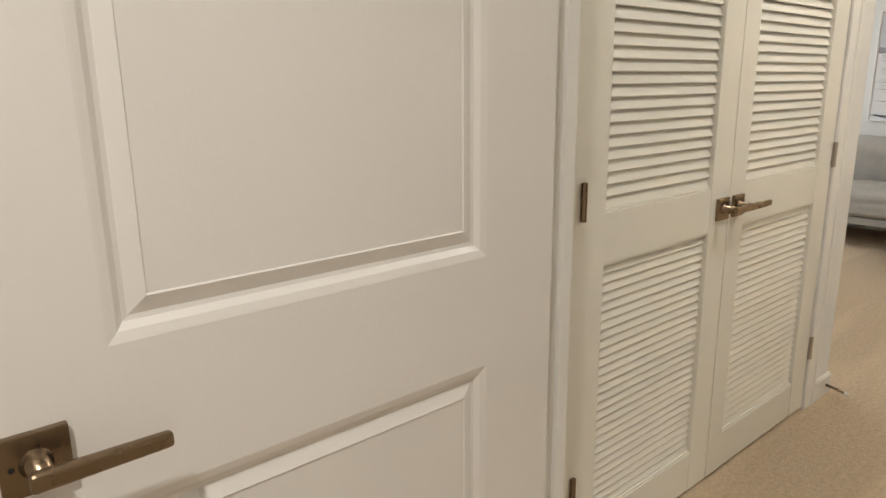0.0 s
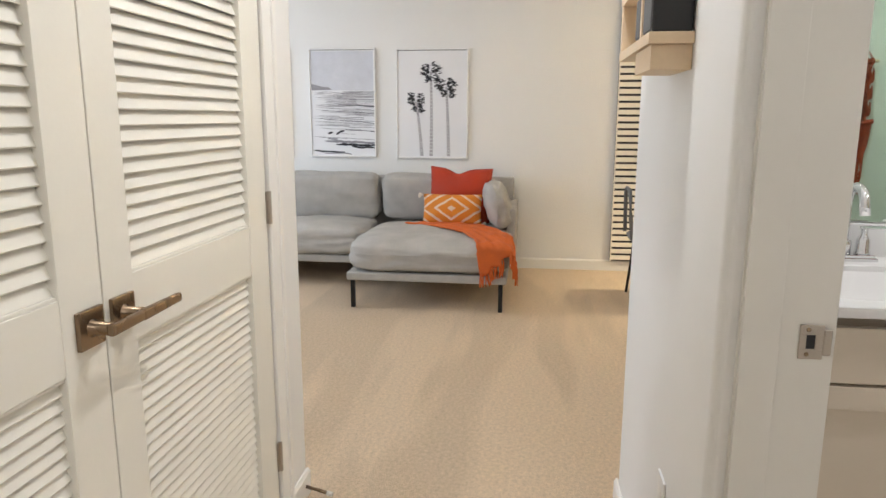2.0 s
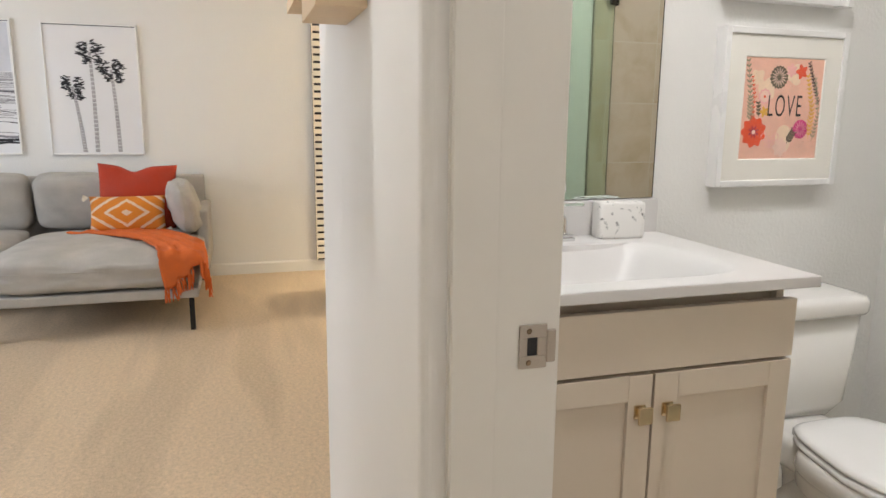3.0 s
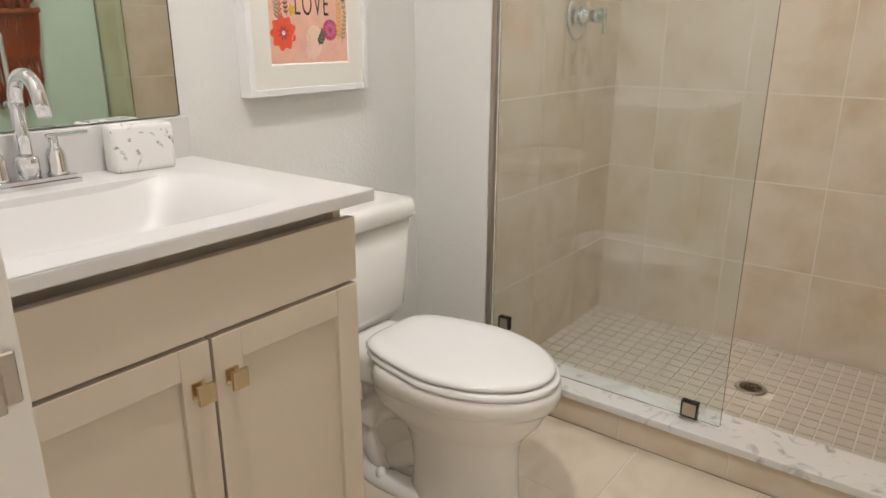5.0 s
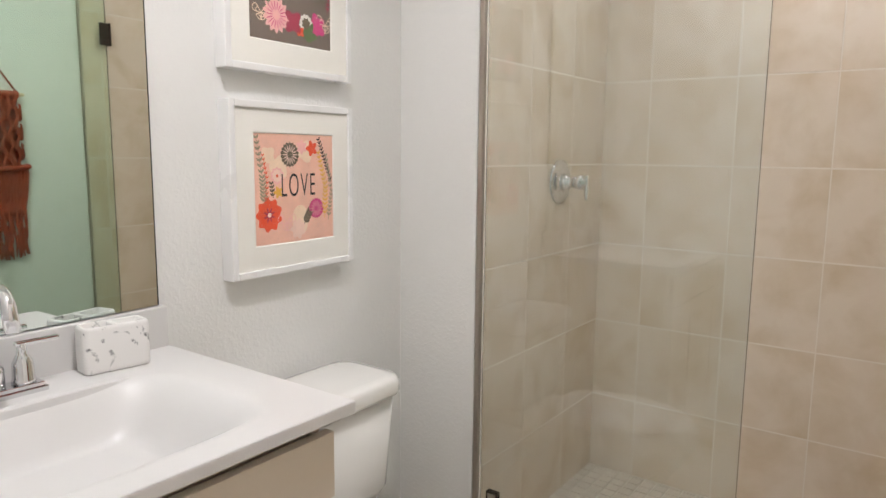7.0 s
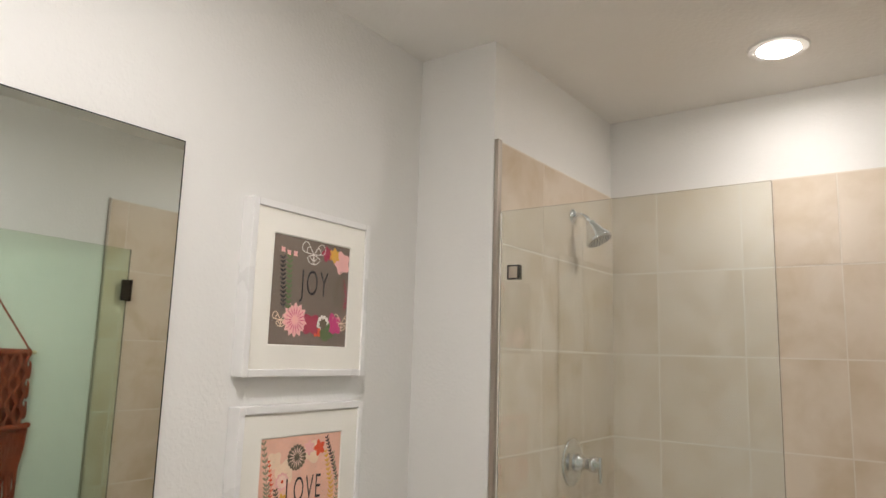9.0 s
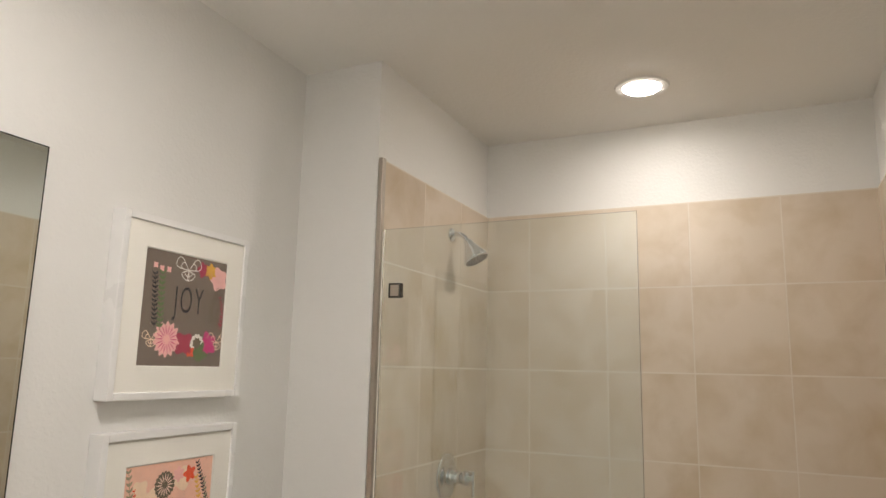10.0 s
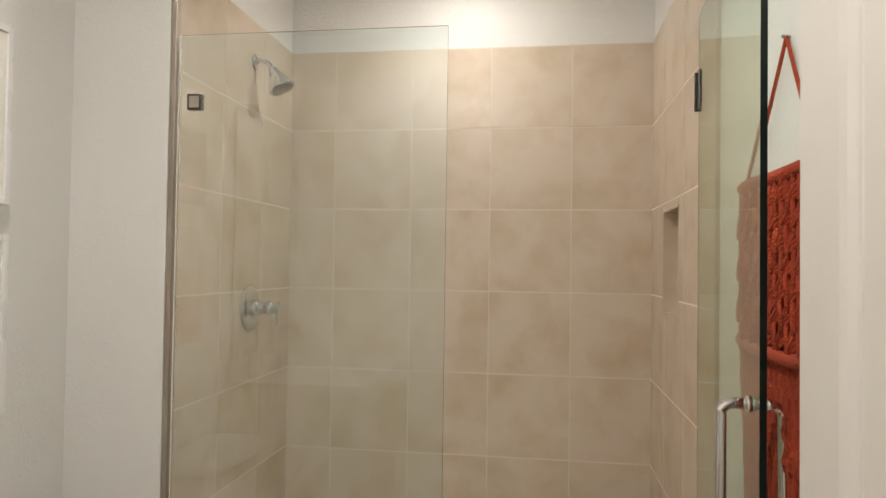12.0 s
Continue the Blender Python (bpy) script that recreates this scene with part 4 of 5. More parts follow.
PEACH = ink("peach_paper", (0.78, 0.455, 0.335))
SLATE = ink("grey_brown_paper", (0.165, 0.125, 0.095))
WINE, CREAM, SAGE = ink("ink_wine", (0.33, 0.03, 0.06)), ink("ink_cream", (0.80, 0.60, 0.42)), ink("ink_sage", (0.28, 0.26, 0.16))
W2, H2 = 0.437, 0.438
AW, AH = 0.285, 0.283
love = picture_frame("white framed floral print lettered LOVE on peach", (2.897, -1.321, 1.019), W2, H2, 0.018, 0.040, AW, AH, PEACH)
joy = picture_frame("white framed floral print lettered JOY on dark grey", (2.897, -1.319, 1.527), W2, 0.434, 0.018, 0.040, AW, AH, SLATE)
Y = -0.040 + 0.0086


def at_art(u, v):
    return W2 / 2 - AW / 2 + u * AW, H2 / 2 - AH / 2 + v * AH


def flower(parent, material, u, v, r, petals, depth=0.25, y=Y, name="flower"):
    b = bmesh.new()
    x, z = at_art(u, v)
    disc(b, x, z, r, petals, y, depth, 72 if petals > 12 else 48)
    return part(name, b, material, parent)


def curved_sprig(parent, material, points, n, length, width, y=Y, both=True):
    """A bending stem with leaves along it, through points given in shares of the print."""
    b = bmesh.new()
    k = len(points) - 1
    us, vs = [p[0] for p in points], [p[1] for p in points]
    at = [at_art(float(np.interp(i / n * k, range(k + 1), us)), float(np.interp(i / n * k, range(k + 1), vs))) for i in range(n + 1)]
    for i, (p, q) in enumerate(zip(at, at[1:])):
        stem(b, p, q, 0.0016, y)
        a = math.atan2(q[1] - p[1], q[0] - p[0])
        size = length * (1 - 0.45 * i / n)
        leaf(b, *q, a + 0.75, size, width, y)
        if both:
            leaf(b, *q, a - 0.75, size, width, y)
    return part("leaf_sprig", b, material, parent)


def outline_wings(parent, material, u, v, size, y=Y):
    """Line-drawn butterfly: two upper and two lower loops with inner loops."""
    b = bmesh.new()
    x, z = at_art(u, v)
    for ang, ln in ((30, 1.0), (150, 1.0), (-58, 0.55), (238, 0.55)):
        c, s_ = math.cos(radians(ang)), math.sin(radians(ang))
        for share in (1.0, 0.6):
            loop = []
            for i in range(19):
                t = i / 18
                a_, w_ = size * ln * share * math.sin(math.pi * t) ** 0.8, size * 0.30 * share * math.sin(2 * math.pi * t)
                loop.append((x + c * a_ - s_ * w_, z + s_ * a_ + c * w_))
            for p, q in zip(loop, loop[1:]):
                if math.dist(p, q) > 1e-5:
                    stem(b, p, q, 0.0021, y)
    return part("butterfly", b, material, parent)


# LOVE
for u, v, r_, n_ in ((0.30, 0.70, 0.034, 3), (0.55, 0.20, 0.040, 2), (0.62, 0.84, 0.032, 3), (0.17, 0.80, 0.026, 4)):
    flower(love, CREAM, u, v, r_, n_, 0.3, Y + 0.0002, "colour_wash")
curved_sprig(love, SAGE, [(0.12, 0.36), (0.10, 0.60), (0.04, 0.95)], 14, 0.020, 0.0055)
curved_sprig(love, I_RED, [(0.14, 0.36), (0.15, 0.60), (0.11, 0.80)], 10, 0.012, 0.0035)
curved_sprig(love, I_YEL, [(0.87, 0.20), (0.89, 0.50), (0.80, 0.82)], 15, 0.019, 0.005)
curved_sprig(love, SAGE, [(0.92, 0.18), (0.97, 0.45), (0.90, 0.80)], 14, 0.014, 0.004, Y - 0.0002)
outline_wings(love, I_PINK, 0.38, 0.18, 0.034)
flower(love, I_OLIVE, 0.43, 0.81, 0.033, 18, 0.12)
x, z = at_art(0.43, 0.81)
b = bmesh.new()
for i in range(16):
    a = 2 * math.pi * i / 16
    leaf(b, x + 0.007 * math.cos(a), z + 0.007 * math.sin(a), a, 0.021, 0.003, Y - 0.0003)
part("petal_lines", b, I_BLUSH, love)
flower(love, I_RED, 0.71, 0.87, 0.022, 5, 0.4)
flower(love, I_PINK, 0.58, 0.88, 0.02, 6, 0.35)
flower(love, I_RED, 0.17, 0.27, 0.045, 9, 0.2)
flower(love, WINE, 0.17, 0.27, 0.020, 8, 0.7, Y - 0.0003)
flower(love, I_BLUSH, 0.17, 0.27, 0.006, 0, 0, Y - 0.0006)
flower(love, I_MAG, 0.76, 0.30, 0.029, 20, 0.15)
x, z = at_art(0.76, 0.30)
b = bmesh.new()
for i in range(14):
    a = 2 * math.pi * i / 14
    leaf(b, x + 0.006 * math.cos(a), z + 0.006 * math.sin(a), a, 0.018, 0.0022, Y - 0.0003)
part("petal_lines", b, I_PINK, love)
flower(love, I_PINK, 0.27, 0.62, 0.023, 10, 0.15)
flower(love, I_BLUSH, 0.27, 0.62, 0.017, 10, 0.15, Y - 0.0003)
flower(love, I_RED, 0.27, 0.62, 0.004, 0, 0, Y - 0.0006)
flower(love, I_YEL, 0.28, 0.47, 0.016, 5, 0.45)
flower(love, I_BLUSH, 0.52, 0.12, 0.028, 7, 0.25)
for mt, p, q, n, l, w in ((I_BLACK, (0.97, 0.55), (0.80, 0.96), 13, 0.011, 0.004), (I_OLIVE, (0.60, 0.16), (0.67, 0.27), 4, 0.018, 0.008), (I_OLIVE, (0.22, 0.42), (0.20, 0.56), 4, 0.012, 0.006)):
    b = bmesh.new()
    sprig(b, at_art(*p), at_art(*q), n, l, w, Y)
    part("leaf_sprig", b, mt, love)
lettering("LOVE", 0.058, Matrix.Translation((at_art(0.53, 0.52)[0], Y - 0.0006, at_art(0, 0.52)[1])) @ Matrix.Diagonal((0.80, 1, 1.5, 1)) @ pose(0, 0, 0, 90), I_BLACK, love, "hand-drawn black word LOVE")
# JOY
outline_wings(joy, I_WHITE, 0.50, 0.85, 0.047)
flower(joy, I_PINK, 0.89, 0.82, 0.034, 5, 0.25)
flower(joy, I_YEL, 0.78, 0.88, 0.022, 6, 0.3)
flower(joy, WINE, 0.68, 0.88, 0.022, 5, 0.3)
flower(joy, I_PINK, 0.31, 0.23, 0.045, 14, 0.22)
x, z = at_art(0.31, 0.23)
b = bmesh.new()
for i in range(18):
    a = 2 * math.pi * i / 18
    leaf(b, x + 0.010 * math.cos(a), z + 0.010 * math.sin(a), a, 0.026, 0.0025, Y - 0.0003)
part("petal_lines", b, I_MAG, joy)
flower(joy, WINE, 0.51, 0.20, 0.034, 4, 0.4)
flower(joy, I_WHITE, 0.67, 0.21, 0.025, 12, 0.15)
flower(joy, I_OLIVE, 0.67, 0.21, 0.016, 8, 0.25, Y - 0.0003)
flower(joy, I_MAG, 0.81, 0.21, 0.034, 5, 0.35)
flower(joy, I_RED, 0.60, 0.13, 0.015, 4, 0.4)
outline_wings(joy, CREAM, 0.14, 0.22, 0.030)
outline_wings(joy, CREAM, 0.92, 0.23, 0.036)
curved_sprig(joy, I_OLIVE, [(0.84, 0.36), (0.82, 0.55), (0.90, 0.72)], 12, 0.020, 0.004)
curved_sprig(joy, WINE, [(0.95, 0.34), (0.97, 0.5), (0.93, 0.64)], 8, 0.012, 0.004)
for u, v in ((0.12, 0.85), (0.19, 0.83), (0.27, 0.83)):
    flower(joy, I_PINK, u, v, 0.009, 4, 0.4)
for mt, p, q, n, l, w in ((I_GREEN, (0.22, 0.30), (0.20, 0.80), 11, 0.016, 0.006), (I_BLACK, (0.16, 0.32), (0.12, 0.78), 12, 0.014, 0.005), (I_GREEN, (0.62, 0.08), (0.74, 0.14), 3, 0.03, 0.014), (I_OLIVE, (0.90, 0.35), (0.93, 0.68), 7, 0.012, 0.004)):
    b = bmesh.new()
    sprig(b, at_art(*p), at_art(*q), n, l, w, Y - 0.0002)
    part("leaf_sprig", b, mt, joy)
lettering("JOY", 0.066, Matrix.Translation((at_art(0.53, 0)[0], Y - 0.0008, at_art(0, 0.57)[1])) @ Matrix.Diagonal((0.82, 1, 1.45, 1)) @ pose(0, 0, 0, 90), I_BLACK, joy, "hand-drawn black word JOY")

# ---- macrame hanging ----
mc = thing("macrame_hanging", "rust orange knotted cord wall hanging with a pocket", "wall hanging", (1.174, -1.505, 0))
RY = 0.165
part("dowel", tube([(0.02, -RY - 0.02, 1.552), (0.02, RY + 0.02, 1.552)], 0.008, 12), PINE, mc, "thin wooden dowel")
part("hanging_cord", join(tube([(0.016, -RY, 1.555), (0.006, 0, 1.795)], 0.0035, 8), tube([(0.016, RY, 1.555), (0.006, 0, 1.795)], 0.0035, 8)), MACRAME, mc)
part("nail", tube([(0.0, 0, 1.795), (0.014, 0, 1.797)], 0.003, 8), NICKEL, mc)
rng = random.Random(4)
b = box(0.010, -RY + 0.01, 1.262, 0.016, RY - 0.01, 1.552)
cols, rows_k = 6, 7
for i in range(26):
    y0 = -RY + 2 * RY * (i + 0.5) / 26
    join(b, tube([(0.020, y0, 1.563), (0.031, y0, 1.552), (0.022, y0, 1.538)], 0.006, 6))
for k in range(rows_k):
    zt = 1.545 - k * 0.040
    for i in range(cols + k % 2):
        y0 = -RY + 2 * RY * (i + (0.0 if k % 2 else 0.5)) / cols
        for sg in (1, -1):
            for j in range(5):
                q = rng.uniform(-0.0015, 0.0015)
                ya, yb = (max(-RY, min(RY, y0 + sg * f * RY / cols)) for f in (1.05 - 0.10 * j, 0.04))
                za, zb = zt - 0.009 * j + 0.012, zt - 0.034 - 0.0065 * j
                join(b, tube([(0.018, ya, za), (0.026 + q, ya * 0.62 + yb * 0.38, za - 0.010), (0.030 + q, ya * 0.25 + yb * 0.75, zb + 0.012), (0.020, yb, zb)], [0.0026, 0.0046, 0.0044, 0.0026], 6))
tagged(part("knotted_panel", b, MACRAME, mc, smooth=True), kind="stuff")
b = bmesh.new()
PY = 0.187
for i in range(27):
    y0 = -PY + 2 * PY * (i + 0.5) / 27
    bulge = math.sqrt(max(0, 1 - (y0 / PY) ** 2))
    pts = [(0.014 + bulge * (0.004 * math.cos(min(1, t) * 1.35) + 0.003 * math.sin(t * 22 + (i % 2) * math.pi)), y0 * (1 - 0.16 * t * t), 1.255 - 0.19 * t) for t in [k / 12 for k in range(13)]]
    join(b, tube(pts, 0.0080, 6))
rim = [(0.014 + 0.014 * math.cos(a), PY * math.sin(a), 1.262 - 0.012 * math.cos(a)) for a in [radians(-90 + 180 * k / 24) for k in range(25)]]
join(b, tube(rim, 0.013, 8))
tagged(part("pocket", b, MACRAME, mc, smooth=True), "woven cord pocket with a thick rim", kind="stuff")
b = bmesh.new()
for i in range(70):
    y0 = rng.uniform(-0.165, 0.165)
    x0 = rng.uniform(0.008, 0.016)
    w = rng.uniform(-0.012, 0.012)
    pts = [(x0 + 0.004 * math.sin(k + i), y0 + w * k / 6 + 0.003 * math.sin(k * 1.7 + i), 1.09 - k * rng.uniform(0.031, 0.036)) for k in range(7)]
    join(b, tube(pts, [0.006, 0.006, 0.0055, 0.005, 0.005, 0.0045, 0.003], 5))
tagged(part("fringe", b, MACRAME, mc, smooth=True), kind="stuff")


# ---- living room ----
def cushion(cx, cy, cz, a, b_, c, n=5.0, sub=14, puff=0.0, seed=0, m=None):
    """Stuffed cushion: rounded box with soft edges and slight unevenness."""
    b = bmesh.new()
    bmesh.ops.create_cube(b, size=2)
    bmesh.ops.subdivide_edges(b, edges=b.edges[:], cuts=sub, use_grid_fill=True)
    for v in b.verts:
        p = v.co
        r = (abs(p.x) ** n + abs(p.y) ** n + abs(p.z) ** n) ** (1 / n)
        q = p / r
        k = 1 + puff * (1 - q.x * q.x) * (1 - q.y * q.y)
        w = 0.012 * noise.noise(Vector((q.x * 2.1 + seed, q.y * 2.3, q.z * 2.0))) + 0.006 * noise.noise(Vector((q.x * 4.5, q.y * 6.0 + seed, q.z * 5.0)))
        v.co = (q.x * a + w * q.x, q.y * b_ + w * q.y, q.z * c * k + w)
    b.transform((m or Matrix()))
    bmesh.ops.translate(b, vec=(cx, cy, cz), verts=b.verts)
    return b


def throw_pillow(w, h, t, n=18, dip=0.09, chop=0.0):
    """Square pillow standing on the xz plane with pulled corners."""
    b = bmesh.new()
    sides = []
    for sg in (1, -1):
        rows = []
        for i in range(n + 1):
            row = []
            for j in range(n + 1):
                u, v = 2 * i / n - 1, 2 * j / n - 1
                d = (max(0, 1 - u ** 2) * max(0, 1 - v ** 2)) ** 0.42
                x = w / 2 * u * (1 - dip * (1 - v * v))
                z = h / 2 * v * (1 - dip * (1 - u * u))
                z -= chop * math.exp(-((u + 0.1) / 0.28) ** 2) * max(0, v) ** 2
                y = sg * t / 2 * d + 0.006 * noise.noise(Vector((u * 2.5 + w * 9, v * 2.5, sg)))
                row.append(b.verts.new((x, y if d > 0 else 0, z)))
            rows.append(row)
        for i in range(n):
            for j in range(n):
                f = (rows[i][j], rows[i + 1][j], rows[i + 1][j + 1], rows[i][j + 1])
                b.faces.new(f if sg < 0 else tuple(reversed(f)))
        sides.append(rows)
    bmesh.ops.remove_doubles(b, verts=b.verts, dist=0.002)
    return b


so = thing("sectional_sofa", "grey woven fabric sectional sofa with a chaise", "sofa", (0, 0, 0))
SY1 = 3.05
part("chaise_base", box(5.255, 0.205, 0.19, 6.6, 1.285, 0.245, 0.012, 3), FABRIC, so)
part("sofa_base", box(5.80, 1.29, 0.19, 6.6, SY1, 0.245, 0.012, 3), FABRIC, so)
for x, y in ((5.275, 0.245), (5.275, 1.245), (6.55, 0.245), (5.83, SY1 - 0.06), (6.55, SY1 - 0.06), (6.55, 1.28)):
    part("leg", box(x - 0.014, y - 0.014, 0.0, x + 0.014, y + 0.014, 0.19, 0.002), BLACK_METAL, so)
ch = part("chaise_cushion", cushion(5.80, 0.745, 0.346, 0.56, 0.555, 0.100, 6.5, 20, 0.28, 1), FABRIC, so, smooth=True)
part("piping", tube([(5.80 + 0.561 * math.copysign(abs(math.cos(a)) ** 0.31, math.cos(a)), 0.745 + 0.556 * math.copysign(abs(math.sin(a)) ** 0.31, math.sin(a)), 0.372) for a in [radians(k * 4) for k in range(91)]], 0.0030, 6), FABRIC, ch, smooth=True)
for y0, y1, sd in ((1.30, 2.16, 2), (2.17, 3.03, 3)):
    sc_ = part("seat_cushion", cushion(6.10, (y0 + y1) / 2, 0.350, 0.33, (y1 - y0) / 2, 0.104, 6.5, 16, 0.30, sd), FABRIC, so, smooth=True)
    part("back_cushion", cushion(6.42, (y0 + y1) / 2, 0.632, 0.190, (y1 - y0) / 2 - 0.005, 0.085, 9, 16, 0.30, sd + 5, pose(0, 0, 0, 0, 78) @ Matrix()), FABRIC, so, smooth=True)
part("back_cushion", cushion(6.42, 0.86, 0.632, 0.182, 0.41, 0.08, 9, 16, 0.30, 11, pose(0, 0, 0, 0, 78)), FABRIC, so, smooth=True)
part("backrest", box(6.53, 0.20, 0.24, 6.62, SY1, 0.79, 0.02, 3), FABRIC, so)
part("armrest", box(5.95, 0.165, 0.20, 6.62, 0.235, 0.60, 0.02, 3), FABRIC, so)
part("side_cushion", cushion(6.12, 0.32, 0.62, 0.26, 0.17, 0.07, 4, 14, 0.4, 21, pose(0, 0, 0, 0, 0, 8) @ pose(0, 0, 0, 75)), FABRIC, so, "grey side bolster cushion", True)

rp = thing("throw_pillow", "rust red velvet throw pillow on the chaise", "pillow", (6.27, 0.62, 0.66), -90)
part("cover", throw_pillow(0.50, 0.46, 0.16, 22, 0.06, 0.04), RED, rp, smooth=True).rotation_euler = (radians(-14), radians(2), 0)
DIA = mat("orange_diamond_weave", (0.66, 0.22, 0.02), 0.92, vary=0.14, fine=220, bump=0.6, bump_scale=260)
dn, dl = DIA.node_tree.nodes, DIA.node_tree.links
sep = dn.new("ShaderNodeSeparateXYZ")
dl.new(dn["Texture Coordinate"].outputs["Object"], sep.inputs[0])


def mth(op, a, c=None):
    nd = dn.new("ShaderNodeMath")
    nd.operation = op
    for i, v in enumerate((a, c)):
        if isinstance(v, (int, float)):
            nd.inputs[i].default_value = v
        elif v is not None:
            dl.new(v, nd.inputs[i])
    return nd.outputs[0]


dsum = mth("ADD", mth("ABSOLUTE", sep.outputs["X"]), mth("MULTIPLY", mth("ABSOLUTE", sep.outputs["Z"]), 1.5))
wob = dn.new("ShaderNodeTexNoise")
wob.inputs["Scale"].default_value = 26
dl.new(dn["Texture Coordinate"].outputs["Object"], wob.inputs["Vector"])
dsum = mth("ADD", dsum, mth("MULTIPLY", wob.outputs["Fac"], 0.022))
band = mth("GREATER_THAN", mth("SINE", mth("MULTIPLY", dsum, 58.0)), 0.66)
dm = dn.new("ShaderNodeMix")
dm.data_type = "RGBA"
dl.new(band, dm.inputs["Factor"])
pb = dn["Principled BSDF"]
dl.new(pb.inputs["Base Color"].links[0].from_socket, dm.inputs["A"])
dm.inputs["B"].default_value = (0.74, 0.56, 0.40, 1)
dl.new(dm.outputs["Result"], pb.inputs["Base Color"])
op = thing("lumbar_pillow", "orange lumbar pillow with a white diamond weave", "pillow", (6.08, 0.66, 0.575), -90)
part("cover", throw_pillow(0.46, 0.24, 0.14, dip=0.04), DIA, op, smooth=True).rotation_euler = (radians(-16), 0, 0)
for tx in (-0.235, 0.235):
    for tz in (-0.11, 0.11):
        b = bmesh.new()
        for i in range(16):
            a = rng.uniform(-0.9, 0.9) + (math.pi if tx < 0 else 0)
            join(b, tube([(tx, 0, tz), (tx + 0.03 * math.cos(a), rng.uniform(-0.015, 0.005), tz + 0.03 * math.sin(a) - 0.004)], [0.006, 0.004], 5))
        part("tassel", b, OFFWHITE, op, "off-white cotton tassel")

th = thing("throw_blanket", "orange knitted throw draped over the chaise with fringe", "blanket", (0, 0, 0))
bm = bmesh.new()
NS, NT = 60, 26
g = []
for i in range(NS + 1):
    s = i / NS
    row = []
    for j in range(NT + 1):
        t = j / NT - 0.5
        u = t + 0.5
        k = [0.0, 0.28, 0.55, 0.76, 1.0]
        lx, ly = np.interp(s, k, [6.02, 5.86, 5.62, 5.40, 5.06]), np.interp(s, k, [1.02, 0.80, 0.54, 0.43, 0.37])
        rx, ry = np.interp(s, k, [6.12, 5.98, 5.76, 5.56, 5.34]), np.interp(s, k, [0.64, 0.42, 0.27, 0.17, 0.02])
        x, y = float(lx + (rx - lx) * u), float(ly + (ry - ly) * u)
        top = 0.452 + 0.022 * (1 - ((y - 0.745) / 0.55) ** 2) * (1 - ((x - 5.8) / 0.56) ** 2)
        z = top
        if y < 0.215:
            over = 0.215 - y
            z = top - 0.02 - over * 1.0
            y = 0.178 - 0.02 * math.sin(over * 9)
        edge = 5.255
        if x < edge:
            z = min(z, top - 0.02 - (edge - x) * 1.0)
            x = edge - 0.02
        z += 0.010 * noise.noise(Vector((x * 9, y * 9, 1.0))) + 0.007 * math.sin(t * 26 + 3 * s) * (0.4 + s)
        y += 0.010 * math.sin(t * 30 + s * 4) * (1 if z < 0.40 else 0)
        row.append(bm.verts.new((x, y, z + 0.012)))
    g.append(row)
for i in range(NS):
    for j in range(NT):
        bm.faces.new((g[i][j], g[i + 1][j], g[i + 1][j + 1], g[i][j + 1]))
ends = [v.co.copy() for v in g[-1]]
cloth = part("cloth", bm, THROW, th, smooth=True)
sol = cloth.modifiers.new("thickness", "SOLIDIFY")
sol.thickness = 0.012
b = bmesh.new()
for p in ends:
    for k in range(3):
        q = p + Vector((rng.uniform(-0.012, 0.012), rng.uniform(-0.012, 0.006), 0))
        join(b, tube([q, q + Vector((rng.uniform(-0.01, 0.01), rng.uniform(-0.012, 0.004), -0.03)), q + Vector((rng.uniform(-0.015, 0.015), rng.uniform(-0.015, 0.005), -0.075))], [0.005, 0.0045, 0.003], 5))
part("fringe", b, THROW, th)


def wall_print(label, y_left, y_right, z0, z1):
    """A large print in a slim white frame on the sofa wall; local x runs to the viewer's right."""
    w, h = y_left - y_right, z1 - z0
    f = thing("wall_print", label, "framed print", (6.679, y_left, z0), -90, group="sofa wall prints")
    for q in ((0, 0, 0.012, h), (w - 0.012, 0, w, h)):
        part("frame_bar", box(q[0], -0.024, q[1], q[2], 0, q[3], 0.002), FRAME, f)
    for q in ((0.012, 0, w - 0.012, 0.012), (0.012, h - 0.012, w - 0.012, h)):
        part("frame_bar", box(q[0], -0.0236, q[1], q[2], 0, q[3], 0.002), FRAME, f)
    part("paper", box(0.012, -0.014, 0.012, w - 0.012, -0.002, h - 0.012), PRINT, f)
    part("top_line", box(0.012, -0.0165, h - 0.0165, w - 0.012, -0.0145, h - 0.0125), INK, f)
    return f, w, h


